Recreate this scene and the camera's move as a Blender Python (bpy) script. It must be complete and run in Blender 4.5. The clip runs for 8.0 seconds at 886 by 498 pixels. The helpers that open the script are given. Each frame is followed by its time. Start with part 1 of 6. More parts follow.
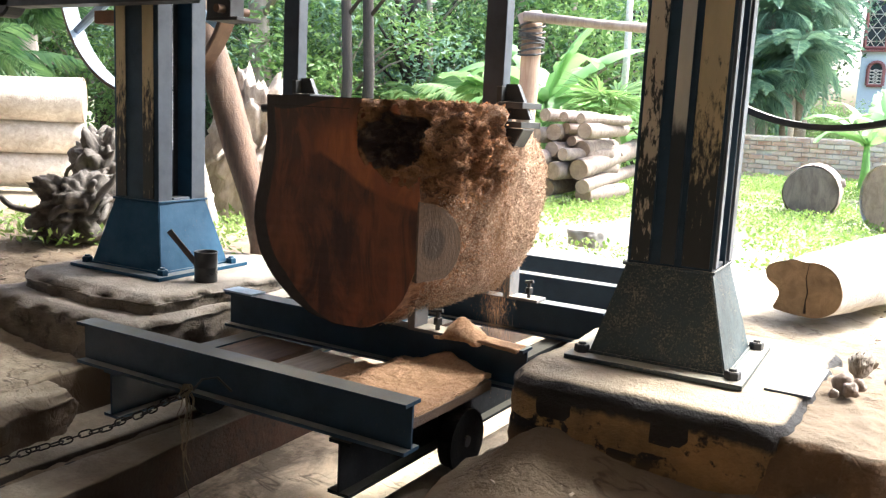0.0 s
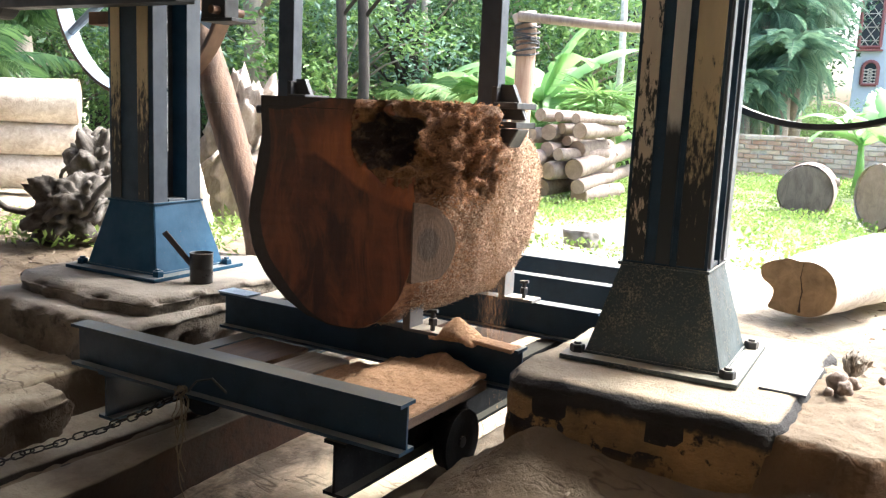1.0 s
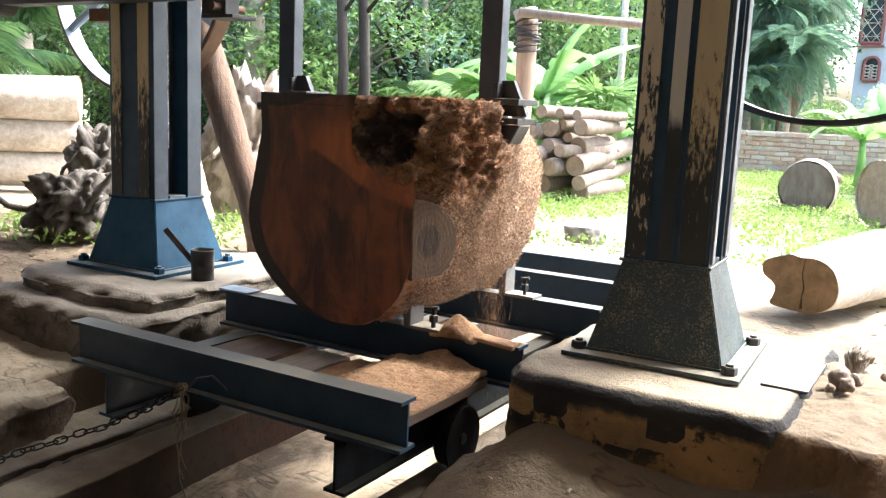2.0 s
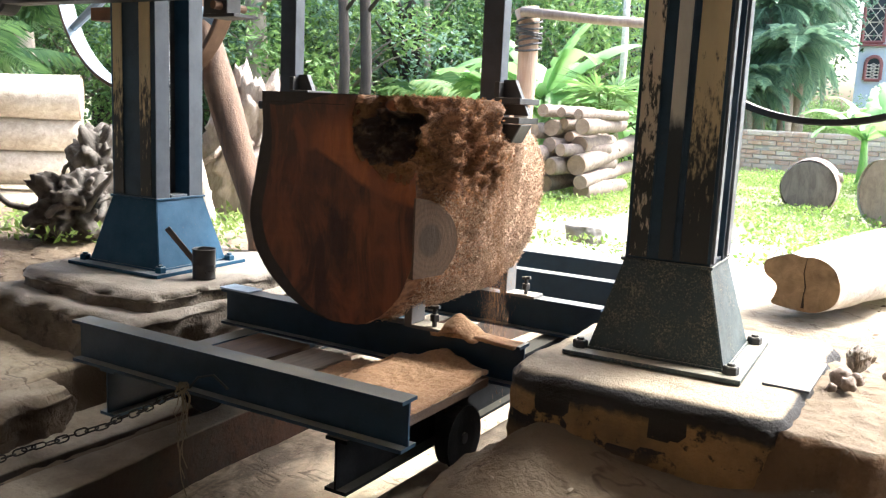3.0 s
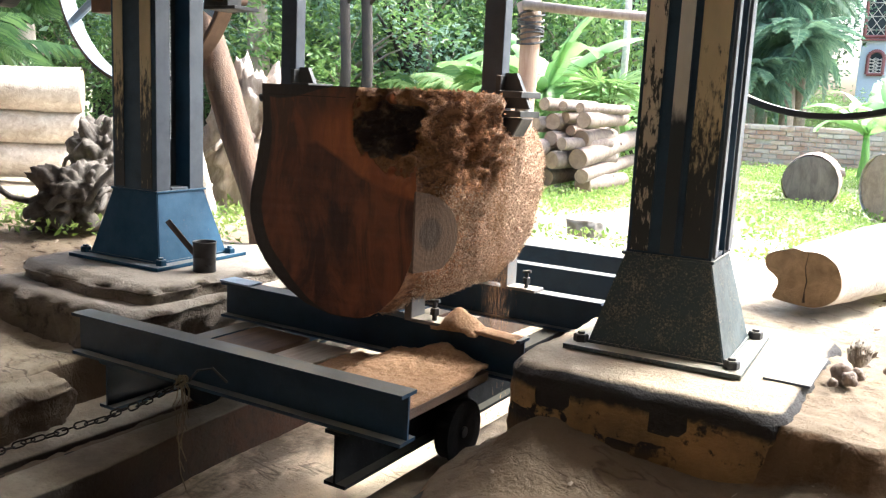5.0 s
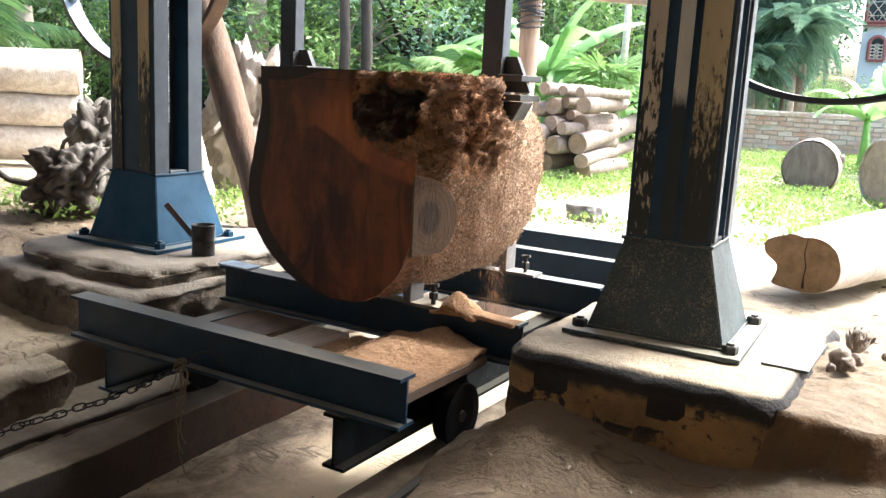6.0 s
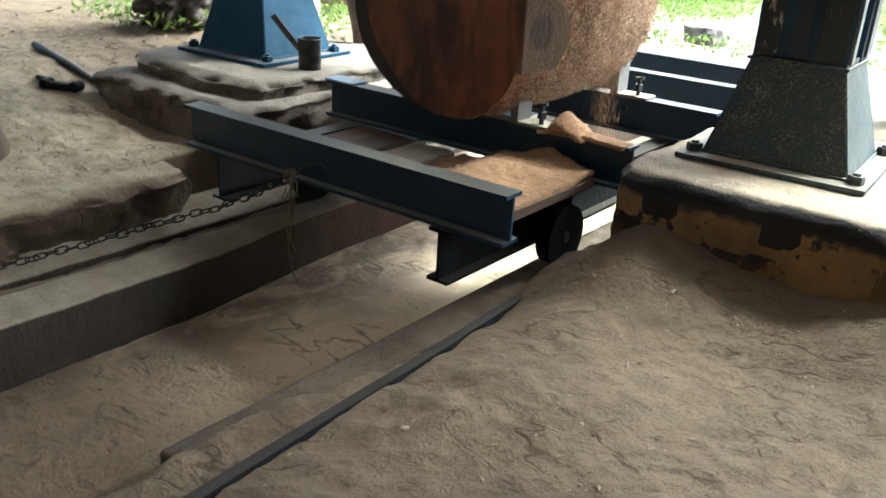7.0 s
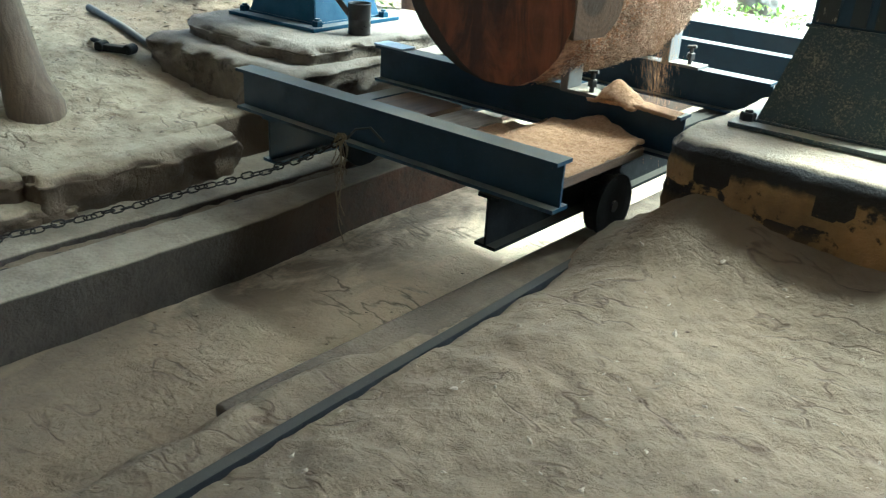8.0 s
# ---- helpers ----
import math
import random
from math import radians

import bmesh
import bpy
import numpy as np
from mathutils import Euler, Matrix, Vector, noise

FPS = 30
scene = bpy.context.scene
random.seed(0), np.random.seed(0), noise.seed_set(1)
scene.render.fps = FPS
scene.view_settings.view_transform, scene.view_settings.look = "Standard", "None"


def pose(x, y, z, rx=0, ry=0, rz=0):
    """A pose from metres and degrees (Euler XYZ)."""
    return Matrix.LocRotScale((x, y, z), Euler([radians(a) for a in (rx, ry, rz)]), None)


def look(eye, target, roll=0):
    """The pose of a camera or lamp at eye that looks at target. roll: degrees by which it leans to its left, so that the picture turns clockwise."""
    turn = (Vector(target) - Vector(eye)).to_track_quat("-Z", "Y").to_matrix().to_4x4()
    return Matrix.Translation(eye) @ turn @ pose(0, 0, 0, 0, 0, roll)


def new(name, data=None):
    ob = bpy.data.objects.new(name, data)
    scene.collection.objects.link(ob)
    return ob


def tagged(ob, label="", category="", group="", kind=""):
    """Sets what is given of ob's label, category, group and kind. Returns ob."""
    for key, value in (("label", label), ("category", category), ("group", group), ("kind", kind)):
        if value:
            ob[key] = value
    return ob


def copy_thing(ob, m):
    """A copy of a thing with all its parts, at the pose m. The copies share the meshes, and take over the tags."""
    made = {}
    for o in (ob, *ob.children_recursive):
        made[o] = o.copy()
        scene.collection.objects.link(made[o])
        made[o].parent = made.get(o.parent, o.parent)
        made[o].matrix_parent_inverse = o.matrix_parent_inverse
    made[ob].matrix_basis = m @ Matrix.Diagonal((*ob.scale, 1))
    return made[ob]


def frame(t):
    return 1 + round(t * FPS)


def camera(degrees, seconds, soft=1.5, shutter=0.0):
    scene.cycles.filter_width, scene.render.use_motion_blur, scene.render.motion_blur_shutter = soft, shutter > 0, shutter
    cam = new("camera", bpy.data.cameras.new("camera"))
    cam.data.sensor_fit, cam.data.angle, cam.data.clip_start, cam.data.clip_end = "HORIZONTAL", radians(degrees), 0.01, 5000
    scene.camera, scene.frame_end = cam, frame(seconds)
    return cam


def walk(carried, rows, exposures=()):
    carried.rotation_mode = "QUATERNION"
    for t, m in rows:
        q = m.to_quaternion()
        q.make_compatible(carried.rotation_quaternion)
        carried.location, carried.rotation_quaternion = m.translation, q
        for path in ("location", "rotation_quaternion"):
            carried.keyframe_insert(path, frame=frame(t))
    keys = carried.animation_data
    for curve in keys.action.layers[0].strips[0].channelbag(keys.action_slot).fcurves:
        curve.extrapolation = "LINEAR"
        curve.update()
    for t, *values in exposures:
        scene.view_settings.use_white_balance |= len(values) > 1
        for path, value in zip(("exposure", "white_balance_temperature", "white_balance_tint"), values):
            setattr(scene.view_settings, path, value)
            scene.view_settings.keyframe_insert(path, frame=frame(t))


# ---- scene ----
cam = camera(54.4, 8.0, soft=1.25, shutter=0.3)
PATH = [
    (0.0, pose(0, 0, 0.8, 80.89, -2.77, 31.90)),
    (0.5, pose(0.002, -0.001, 0.801, 80.85, -2.72, 31.75)),
    (1.0, pose(0.003, -0.002, 0.801, 80.92, -2.62, 31.60)),
    (1.5, pose(0.001, -0.001, 0.8, 80.80, -2.57, 31.60)),
    (3.0, pose(0, 0, 0.8, 80.64, -2.56, 31.74)),
    (3.5, pose(0, 0, 0.8, 80.6, -2.6, 31.7)),
    (4.0, pose(-0.001, 0.001, 0.8, 80.48, -2.66, 31.74)),
    (5.5, pose(-0.002, 0.006, 0.798, 80.13, -2.76, 31.80)),
    (6.0, pose(-0.005, 0.008, 0.795, 79.21, -2.95, 31.80)),
    (6.5, pose(-0.033, 0.015, 0.769, 73.97, -2.95, 34.43)),
    (7.0, pose(-0.037, 0.014, 0.751, 67.52, -2.97, 38.62)),
    (7.5, pose(-0.047, -0.010, 0.752, 65.42, -3.60, 39.71)),
    (8.0, pose(-0.046, -0.023, 0.743, 65.40, -3.02, 41.41)),
]
EXPOSURES = [(0.0, 2.85, 5800, 6), (6.0, 2.85, 5800, 6), (6.5, 2.95, 5600, -3), (7.0, 2.75, 5400, -5), (7.6, 3.15, 5000, -15), (8.0, 3.15, 4950, -16)]
walk(cam, PATH, EXPOSURES)

# ---- light ----
SUN_EL, SUN_AZ = 54.0, 35.0  # degrees above the ground; from +Y towards +X
world = bpy.data.worlds.new("sky")
scene.world = world
world.use_nodes = True
wn = world.node_tree.nodes
sky = wn.new("ShaderNodeTexSky")
sky.sky_type, sky.sun_disc = "NISHITA", False
sky.sun_elevation, sky.sun_rotation = radians(SUN_EL), radians(SUN_AZ)
sky.air_density, sky.dust_density = 1.0, 7.0
world.node_tree.links.new(sky.outputs[0], wn["Background"].inputs[0])
wn["Background"].inputs[1].default_value = 0.15
sun = new("sun", bpy.data.lights.new("sun", "SUN"))
sun.data.energy, sun.data.angle, sun.data.color = 1.3, radians(16), (1.0, 0.96, 0.90)
_e, _a = radians(SUN_EL), radians(SUN_AZ)
sun.matrix_world = look((0, 0, 12), (-math.sin(_a) * math.cos(_e), -math.cos(_a) * math.cos(_e), 12 - math.sin(_e)))


# ---- materials ----
def material(name, base, rough=0.8, metal=0.0):
    m = bpy.data.materials.new(name)
    m.use_nodes = True
    b = m.node_tree.nodes["Principled BSDF"]
    b.inputs["Base Color"].default_value = (*base, 1)
    b.inputs["Roughness"].default_value, b.inputs["Metallic"].default_value = rough, metal
    return m


class Nodes:
    """Short names for the nodes of one material."""

    def __init__(self, m):
        self.t = m.node_tree
        self.b = self.t.nodes["Principled BSDF"]

    def add(self, kind, **values):
        n = self.t.nodes.new(kind)
        for k, v in values.items():
            n.inputs[k.replace("_", " ")].default_value = v
        return n

    def link(self, a, b):
        self.t.links.new(a, b)

    def coords(self, scale=(1, 1, 1), world=False):
        mp = self.t.nodes.new("ShaderNodeMapping")
        mp.inputs["Scale"].default_value = scale
        if world:
            self.link(self.t.nodes.new("ShaderNodeNewGeometry").outputs["Position"], mp.inputs[0])
        else:
            self.link(self.t.nodes.new("ShaderNodeTexCoord").outputs["Object"], mp.inputs[0])
        return mp.outputs[0]

    def noise(self, at, scale, detail=6.0, rough=0.6, twist=0.0):
        n = self.add("ShaderNodeTexNoise", Scale=scale, Detail=detail, Roughness=rough, Distortion=twist)
        self.link(at, n.inputs["Vector"])
        return n.outputs["Fac"]

    def step(self, fac, lo, hi, a=0.0, b=1.0):
        n = self.t.nodes.new("ShaderNodeMapRange")
        for k, v in zip((1, 2, 3, 4), (lo, hi, a, b)):
            n.inputs[k].default_value = v
        self.link(fac, n.inputs[0])
        return n.outputs[0]

    def mix(self, fac, a, b):
        n = self.t.nodes.new("ShaderNodeMix")
        n.data_type = "RGBA"
        for v, i in ((fac, 0), (a, 6), (b, 7)):
            if isinstance(v, tuple):
                n.inputs[i].default_value = (*v, 1)
            elif isinstance(v, float):
                n.inputs[i].default_value = v
            else:
                self.link(v, n.inputs[i])
        return n.outputs[2]

    def math(self, op, a, b=0.0):
        n = self.t.nodes.new("ShaderNodeMath")
        n.operation = op
        for v, i in ((a, 0), (b, 1)):
            if isinstance(v, float):
                n.inputs[i].default_value = v
            else:
                self.link(v, n.inputs[i])
        return n.outputs[0]

    def axis(self, vec, i):
        n = self.t.nodes.new("ShaderNodeSeparateXYZ")
        self.link(vec, n.inputs[0])
        return n.outputs[i]

    def up(self):
        return self.axis(self.t.nodes.new("ShaderNodeNewGeometry").outputs["Normal"], 2)

    def colour(self, c):
        self.link(c, self.b.inputs["Base Color"])

    def bump(self, fac, strength=0.5, distance=0.01):
        n = self.add("ShaderNodeBump", Strength=strength, Distance=distance)
        self.link(fac, n.inputs["Height"])
        self.link(n.outputs[0], self.b.inputs["Normal"])


DUST = (0.43, 0.375, 0.27)


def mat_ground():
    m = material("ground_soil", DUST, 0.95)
    n = Nodes(m)
    p = n.coords(world=True)
    big, mid, fine = n.noise(p, 0.9, 4), n.noise(p, 7, 8, 0.65), n.noise(p, 60, 5, 0.7)
    c = n.mix(n.step(big, 0.35, 0.65), (0.215, 0.160, 0.104), (0.140, 0.104, 0.066))
    c = n.mix(n.step(mid, 0.48, 0.72, 0.0, 0.6), c, (0.10, 0.074, 0.047))
    c = n.mix(n.step(fine, 0.6, 0.8, 0.0, 0.5), c, (0.09, 0.068, 0.045))
    # trodden earth on the saw's far side, toned to carry its light
    pits = n.noise(n.coords((1, 1.7, 1), world=True), 17, 6, 0.7, 0.6)
    trod = n.mix(n.step(mid, 0.42, 0.62), (0.44, 0.37, 0.26), (0.28, 0.23, 0.155))
    c = n.mix(n.math("MULTIPLY", n.step(n.axis(p, 0), -2.62, -2.72), n.step(n.axis(p, 1), 2.5, 1.7)), c, trod)
    # dark soil in the scuffs, with the shade of the pits painted in
    c = n.mix(n.step(pits, 0.57, 0.68, 0.0, 0.65), c, (0.17, 0.125, 0.08))
    # the yard: pale trodden sand with green patches further out
    yard = n.step(n.axis(p, 1), 3.6, 4.6)
    sand = n.mix(n.step(mid, 0.4, 0.7), (0.60, 0.54, 0.43), (0.45, 0.39, 0.29))
    far = n.math("MULTIPLY", n.step(n.axis(p, 1), 5.0, 7.0), n.step(n.noise(p, 0.7, 3), 0.25, 0.42))
    sand = n.mix(far, sand, n.mix(mid, (0.11, 0.15, 0.045), (0.30, 0.27, 0.16)))
    c = n.mix(yard, c, sand)
    # earth patches low in the pit; light under the saw painted as pale floor
    low = n.step(n.axis(p, 2), -0.45, -0.55)
    c = n.mix(n.math("MULTIPLY", low, n.step(n.noise(p, 2.3, 5), 0.45, 0.7, 0.0, 0.6)), c, (0.20, 0.155, 0.105))
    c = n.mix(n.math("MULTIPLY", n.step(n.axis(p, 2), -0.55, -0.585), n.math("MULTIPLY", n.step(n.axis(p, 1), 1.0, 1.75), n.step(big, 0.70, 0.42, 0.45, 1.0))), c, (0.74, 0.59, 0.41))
    # scuffed trails dragged through the dust
    trail = n.math("ABSOLUTE", n.math("SUBTRACT", n.noise(n.coords((1.0, 2.2, 1), world=True), 3.6, 3, 0.5, 0.3), 0.5))
    scuff = n.math("MULTIPLY", n.step(trail, 0.022, 0.004), n.step(n.noise(p, 3.1, 3), 0.48, 0.60))
    c = n.mix(n.math("MULTIPLY", scuff, 0.7), c, (0.075, 0.05, 0.03))
    # litter and painted-in shade along the foot of the kerb in the pit
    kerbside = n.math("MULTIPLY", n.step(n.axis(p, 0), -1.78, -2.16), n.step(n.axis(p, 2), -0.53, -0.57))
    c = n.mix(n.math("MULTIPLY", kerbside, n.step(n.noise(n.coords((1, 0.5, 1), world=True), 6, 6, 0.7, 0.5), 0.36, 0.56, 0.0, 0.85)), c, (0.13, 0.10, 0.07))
    # bare orange earth where dust slides off steep banks, their shade painted in
    bare = n.mix(n.step(n.axis(p, 0), -1.8, -1.4), (0.10, 0.072, 0.046), n.mix(mid, (0.22, 0.125, 0.055), (0.085, 0.052, 0.03)))
    c = n.mix(n.step(n.up(), 0.82, 0.60), c, bare)
    n.colour(c)
    n.bump(n.math("SUBTRACT", n.math("ADD", n.math("MULTIPLY", mid, 1.2), n.math("MULTIPLY", fine, 0.9)), n.math("ADD", n.math("MULTIPLY", n.step(pits, 0.55, 0.72), 1.0), n.math("MULTIPLY", scuff, 0.3))), 0.6, 0.014)
    return m


def mat_concrete(name, stained):
    m = material(name, (0.3, 0.27, 0.22), 0.9)
    n = Nodes(m)
    p = n.coords(world=True)
    mid, fine = n.noise(p, 5, 8, 0.65), n.noise(p, 70, 4, 0.7)
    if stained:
        # black band below the top edge and flaked black squares under orange dust
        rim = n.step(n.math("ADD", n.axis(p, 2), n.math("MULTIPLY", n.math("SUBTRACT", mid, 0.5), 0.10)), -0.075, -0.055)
        side = n.mix(n.step(mid, 0.35, 0.65), (0.38, 0.22, 0.085), (0.19, 0.115, 0.05))
        v = n.t.nodes.new("ShaderNodeTexVoronoi")
        v.distance = "CHEBYCHEV"
        v.inputs["Scale"].default_value, v.inputs["Randomness"].default_value = 8.5, 0.55
        n.link(p, v.inputs["Vector"])
        square = n.math("ADD", n.axis(v.outputs["Color"], 0), n.math("MULTIPLY", n.math("SUBTRACT", n.noise(p, 22, 5, 0.7), 0.5), 2.2))
        high = n.step(n.axis(p, 2), -0.27, -0.17)
        side = n.mix(n.math("MULTIPLY", n.step(square, 0.48, 0.68), high), side, (0.024, 0.020, 0.017))
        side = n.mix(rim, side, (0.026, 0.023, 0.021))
    else:
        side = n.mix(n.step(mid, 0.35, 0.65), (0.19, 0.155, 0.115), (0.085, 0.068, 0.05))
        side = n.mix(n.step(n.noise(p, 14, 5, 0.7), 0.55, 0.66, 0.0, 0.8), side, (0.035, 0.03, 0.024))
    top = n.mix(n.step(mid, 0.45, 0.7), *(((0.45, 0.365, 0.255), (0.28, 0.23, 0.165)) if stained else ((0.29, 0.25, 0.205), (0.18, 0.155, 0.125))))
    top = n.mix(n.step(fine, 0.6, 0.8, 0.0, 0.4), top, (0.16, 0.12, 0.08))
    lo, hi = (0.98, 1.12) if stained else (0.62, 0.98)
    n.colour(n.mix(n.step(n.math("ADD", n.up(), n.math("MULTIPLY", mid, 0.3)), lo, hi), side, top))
    n.bump(n.math("ADD", n.math("MULTIPLY", mid, 3.0), fine), 0.8, 0.014)
    return m


def mat_paint(name, base, dusty=0.6, rough=0.42, worn=0.35, metal=0.0, speck=0.0):
    """Old enamel on steel, scuffed, with sawdust on what faces up."""
    m = material(name, base, rough, metal)
    n = Nodes(m)
    p = n.coords(world=True)
    mid, fine = n.noise(p, 9, 7, 0.65), n.noise(p, 90, 4, 0.75)
    dark = tuple(v * 0.35 for v in base)
    c = n.mix(n.step(mid, 0.38, 0.7, 0.0, worn), base, dark)
    c = n.mix(n.step(fine, 0.62, 0.72, 0.0, 0.5), c, (0.10, 0.085, 0.07))
    if speck:
        c = n.mix(n.step(n.math("ADD", n.noise(p, 150, 4, 0.8), n.math("MULTIPLY", mid, 0.5)), 0.78, 0.98, 0.0, speck), c, DUST)
    lying = n.math("MULTIPLY", n.step(n.up(), 0.75, 0.97), n.step(mid, 0.3, 0.62, dusty * 0.5, dusty))
    n.colour(n.mix(lying, c, DUST))
    n.link(n.step(mid, 0.3, 0.7, rough - 0.1, rough + 0.25), n.b.inputs["Roughness"])
    n.bump(n.math("ADD", mid, n.math("MULTIPLY", fine, 0.4)), 0.25, 0.004)
    return m


def mat_wood(name, a, b, along=(1, 1, 0.12), scale=26, rough=0.75, bump=0.5, stain=(0.05, 0.04, 0.03), amount=0.4):
    m = material(name, a, rough)
    n = Nodes(m)
    p = n.coords(along)
    q = n.coords()
    grain, blot, fine = n.noise(p, scale, 8, 0.7, 0.6), n.noise(q, 4, 5), n.noise(q, 120, 3)
    c = n.mix(n.step(grain, 0.35, 0.68), a, b)
    c = n.mix(n.step(blot, 0.5, 0.75, 0.0, amount), c, stain)
    n.colour(c)
    n.bump(n.math("ADD", grain, n.math("MULTIPLY", fine, 0.4)), bump, 0.01)
    return m


def mat_leaf(name, a, b):
    m = material(name, a, 0.5)
    n = Nodes(m)
    g = n.t.nodes.new("ShaderNodeNewGeometry")
    n.colour(n.mix(g.outputs["Random Per Island"], a, b))
    tr = n.add("ShaderNodeBsdfTranslucent")
    n.link(n.mix(g.outputs["Random Per Island"], tuple(v * 1.3 for v in a), tuple(v * 1.3 for v in b)), tr.inputs[0])
    mx = n.add("ShaderNodeMixShader", Fac=0.35)
    n.link(n.b.outputs[0], mx.inputs[1]), n.link(tr.outputs[0], mx.inputs[2])
    n.link(mx.outputs[0], n.t.nodes["Material Output"].inputs[0])
    return m


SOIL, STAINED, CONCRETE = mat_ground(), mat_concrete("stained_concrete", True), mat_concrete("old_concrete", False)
BLUE = mat_paint("blue_enamel", (0.004, 0.050, 0.105), 0.35, 0.55)
BLUE.node_tree.nodes["Principled BSDF"].inputs["Specular IOR Level"].default_value = 0.3
BEAM_BLUE = mat_paint("dark_blue_enamel", (0.009, 0.034, 0.066), 0.45)
BLACK = mat_paint("black_iron", (0.03, 0.03, 0.032), 0.5, 0.5)
TIN = mat_paint("oily_tin", (0.022, 0.02, 0.019), 0.1, 0.3)
RUST = mat_paint("rusty_steel", (0.14, 0.08, 0.05), 0.2, 0.45, 0.4, 0.5)
BRIGHT = mat_paint("bare_steel", (0.5, 0.5, 0.5), 0.0, 0.3, 0.3, 0.9)
GREY = mat_paint("grey_blue_paint", (0.30, 0.38, 0.47), 0.0, 0.4)
DUSTMAT = mat_wood("sawdust", (0.50, 0.305, 0.165), (0.30, 0.165, 0.085), (1, 1, 1), 75, 0.95, 1.0, (0.24, 0.14, 0.08), 0.6)
MATT = mat_paint("matt_iron_and_shaded_beam", (0.009, 0.010, 0.011), 0.1, 0.75)
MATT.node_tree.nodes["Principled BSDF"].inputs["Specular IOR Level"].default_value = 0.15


# ---- mesh helpers ----
def part(name, bm, mat, parent=None, label="", smooth=False):
    me = bpy.data.meshes.new(name)
    bm.normal_update()
    bm.to_mesh(me)
    bm.free()
    for mt in mat if isinstance(mat, (list, tuple)) else (mat,):
        me.materials.append(mt)
    if smooth:
        me.shade_smooth()
    ob = new(name, me)
    ob.parent = parent
    return tagged(ob, label)


def sub(name, parent, at=None, label=""):
    """A part that holds parts of its own."""
    ob = new(name)
    ob.empty_display_size = 0.1
    ob.parent = parent
    if at is not None:
        ob.matrix_basis = at
    return tagged(ob, label)


def thing(name, label, category, at=None, group="", kind=""):
    ob = new(name)
    ob.empty_display_size = 0.1
    if at is not None:
        ob.matrix_basis = at
    return tagged(ob, label, category, group, kind)


def box(bm, x0, x1, y0, y1, z0, z1, bevel=0.0):
    g = bmesh.ops.create_cube(bm, size=1.0, matrix=Matrix.Translation(((x0 + x1) / 2, (y0 + y1) / 2, (z0 + z1) / 2))
                              @ Matrix.Diagonal((x1 - x0, y1 - y0, z1 - z0, 1)))
    if bevel:
        es = list({e for v in g["verts"] for e in v.link_edges})
        bmesh.ops.bevel(bm, geom=es, offset=bevel, segments=2, affect="EDGES", profile=0.6)
    return bm


def tube(bm, pts, radii, seg=10, rough=0.0, caps=True):
    """A round limb through the points, with a radius at each."""
    rings = []
    for k, p in enumerate(pts):
        p = Vector(p)
        d = (Vector(pts[min(k + 1, len(pts) - 1)]) - Vector(pts[max(k - 1, 0)])).normalized()
        u = d.cross(Vector((0.31, 0.17, 0.93)) if abs(d.z) < 0.9 else Vector((1, 0.1, 0))).normalized()
        v = d.cross(u)
        ring = []
        for j in range(seg):
            a = 2 * math.pi * j / seg
            o = (u * math.cos(a) + v * math.sin(a))
            r = radii[k] * (1 + rough * noise.noise((p + o * radii[k]) * (0.6 / max(radii[k], 0.01))))
            ring.append(bm.verts.new(p + o * r))
        rings.append(ring)
    for a, b in zip(rings, rings[1:]):
        for j in range(seg):
            bm.faces.new((a[j], a[(j + 1) % seg], b[(j + 1) % seg], b[j]))
    if caps:
        bm.faces.new(rings[0][::-1]), bm.faces.new(rings[-1])
    return rings


def ibeam(bm, length, width, height, axis="x", web=0.008, flange=0.011):
    """An I section from 0 to length, its top at z = 0."""
    w, b, h, f = width / 2, web / 2, height, flange
    prof = [(-w, -h), (w, -h), (w, -h + f), (b, -h + f), (b, -f), (w, -f), (w, 0), (-w, 0), (-w, -f), (-b, -f), (-b, -h + f), (-w, -h + f)]
    ends = [[bm.verts.new((a, o, z) if axis == "x" else (o, a, z)) for o, z in prof] for a in (0, length)]
    bm.faces.new(ends[0]), bm.faces.new(ends[1][::-1])
    for k in range(12):
        bm.faces.new((ends[0][k], ends[1][k], ends[1][(k + 1) % 12], ends[0][(k + 1) % 12]))
    bmesh.ops.recalc_face_normals(bm, faces=bm.faces[:])
    return bm


def lathe(bm, profile, seg=24, m=Matrix()):
    rings = [[bm.verts.new(m @ Vector((r * math.cos(2 * math.pi * j / seg), r * math.sin(2 * math.pi * j / seg), z))) for j in range(seg)]
             for r, z in profile]
    for a, b in zip(rings, rings[1:]):
        for j in range(seg):
            bm.faces.new((a[j], a[(j + 1) % seg], b[(j + 1) % seg], b[j]))
    return rings


def fbm(p, octaves=4):
    return noise.fractal(Vector(p), 0.9, 2.0, octaves)


def smooth_step(v, a, b):
    t = min(max((v - a) / (b - a), 0.0), 1.0)
    return t * t * (3 - 2 * t)


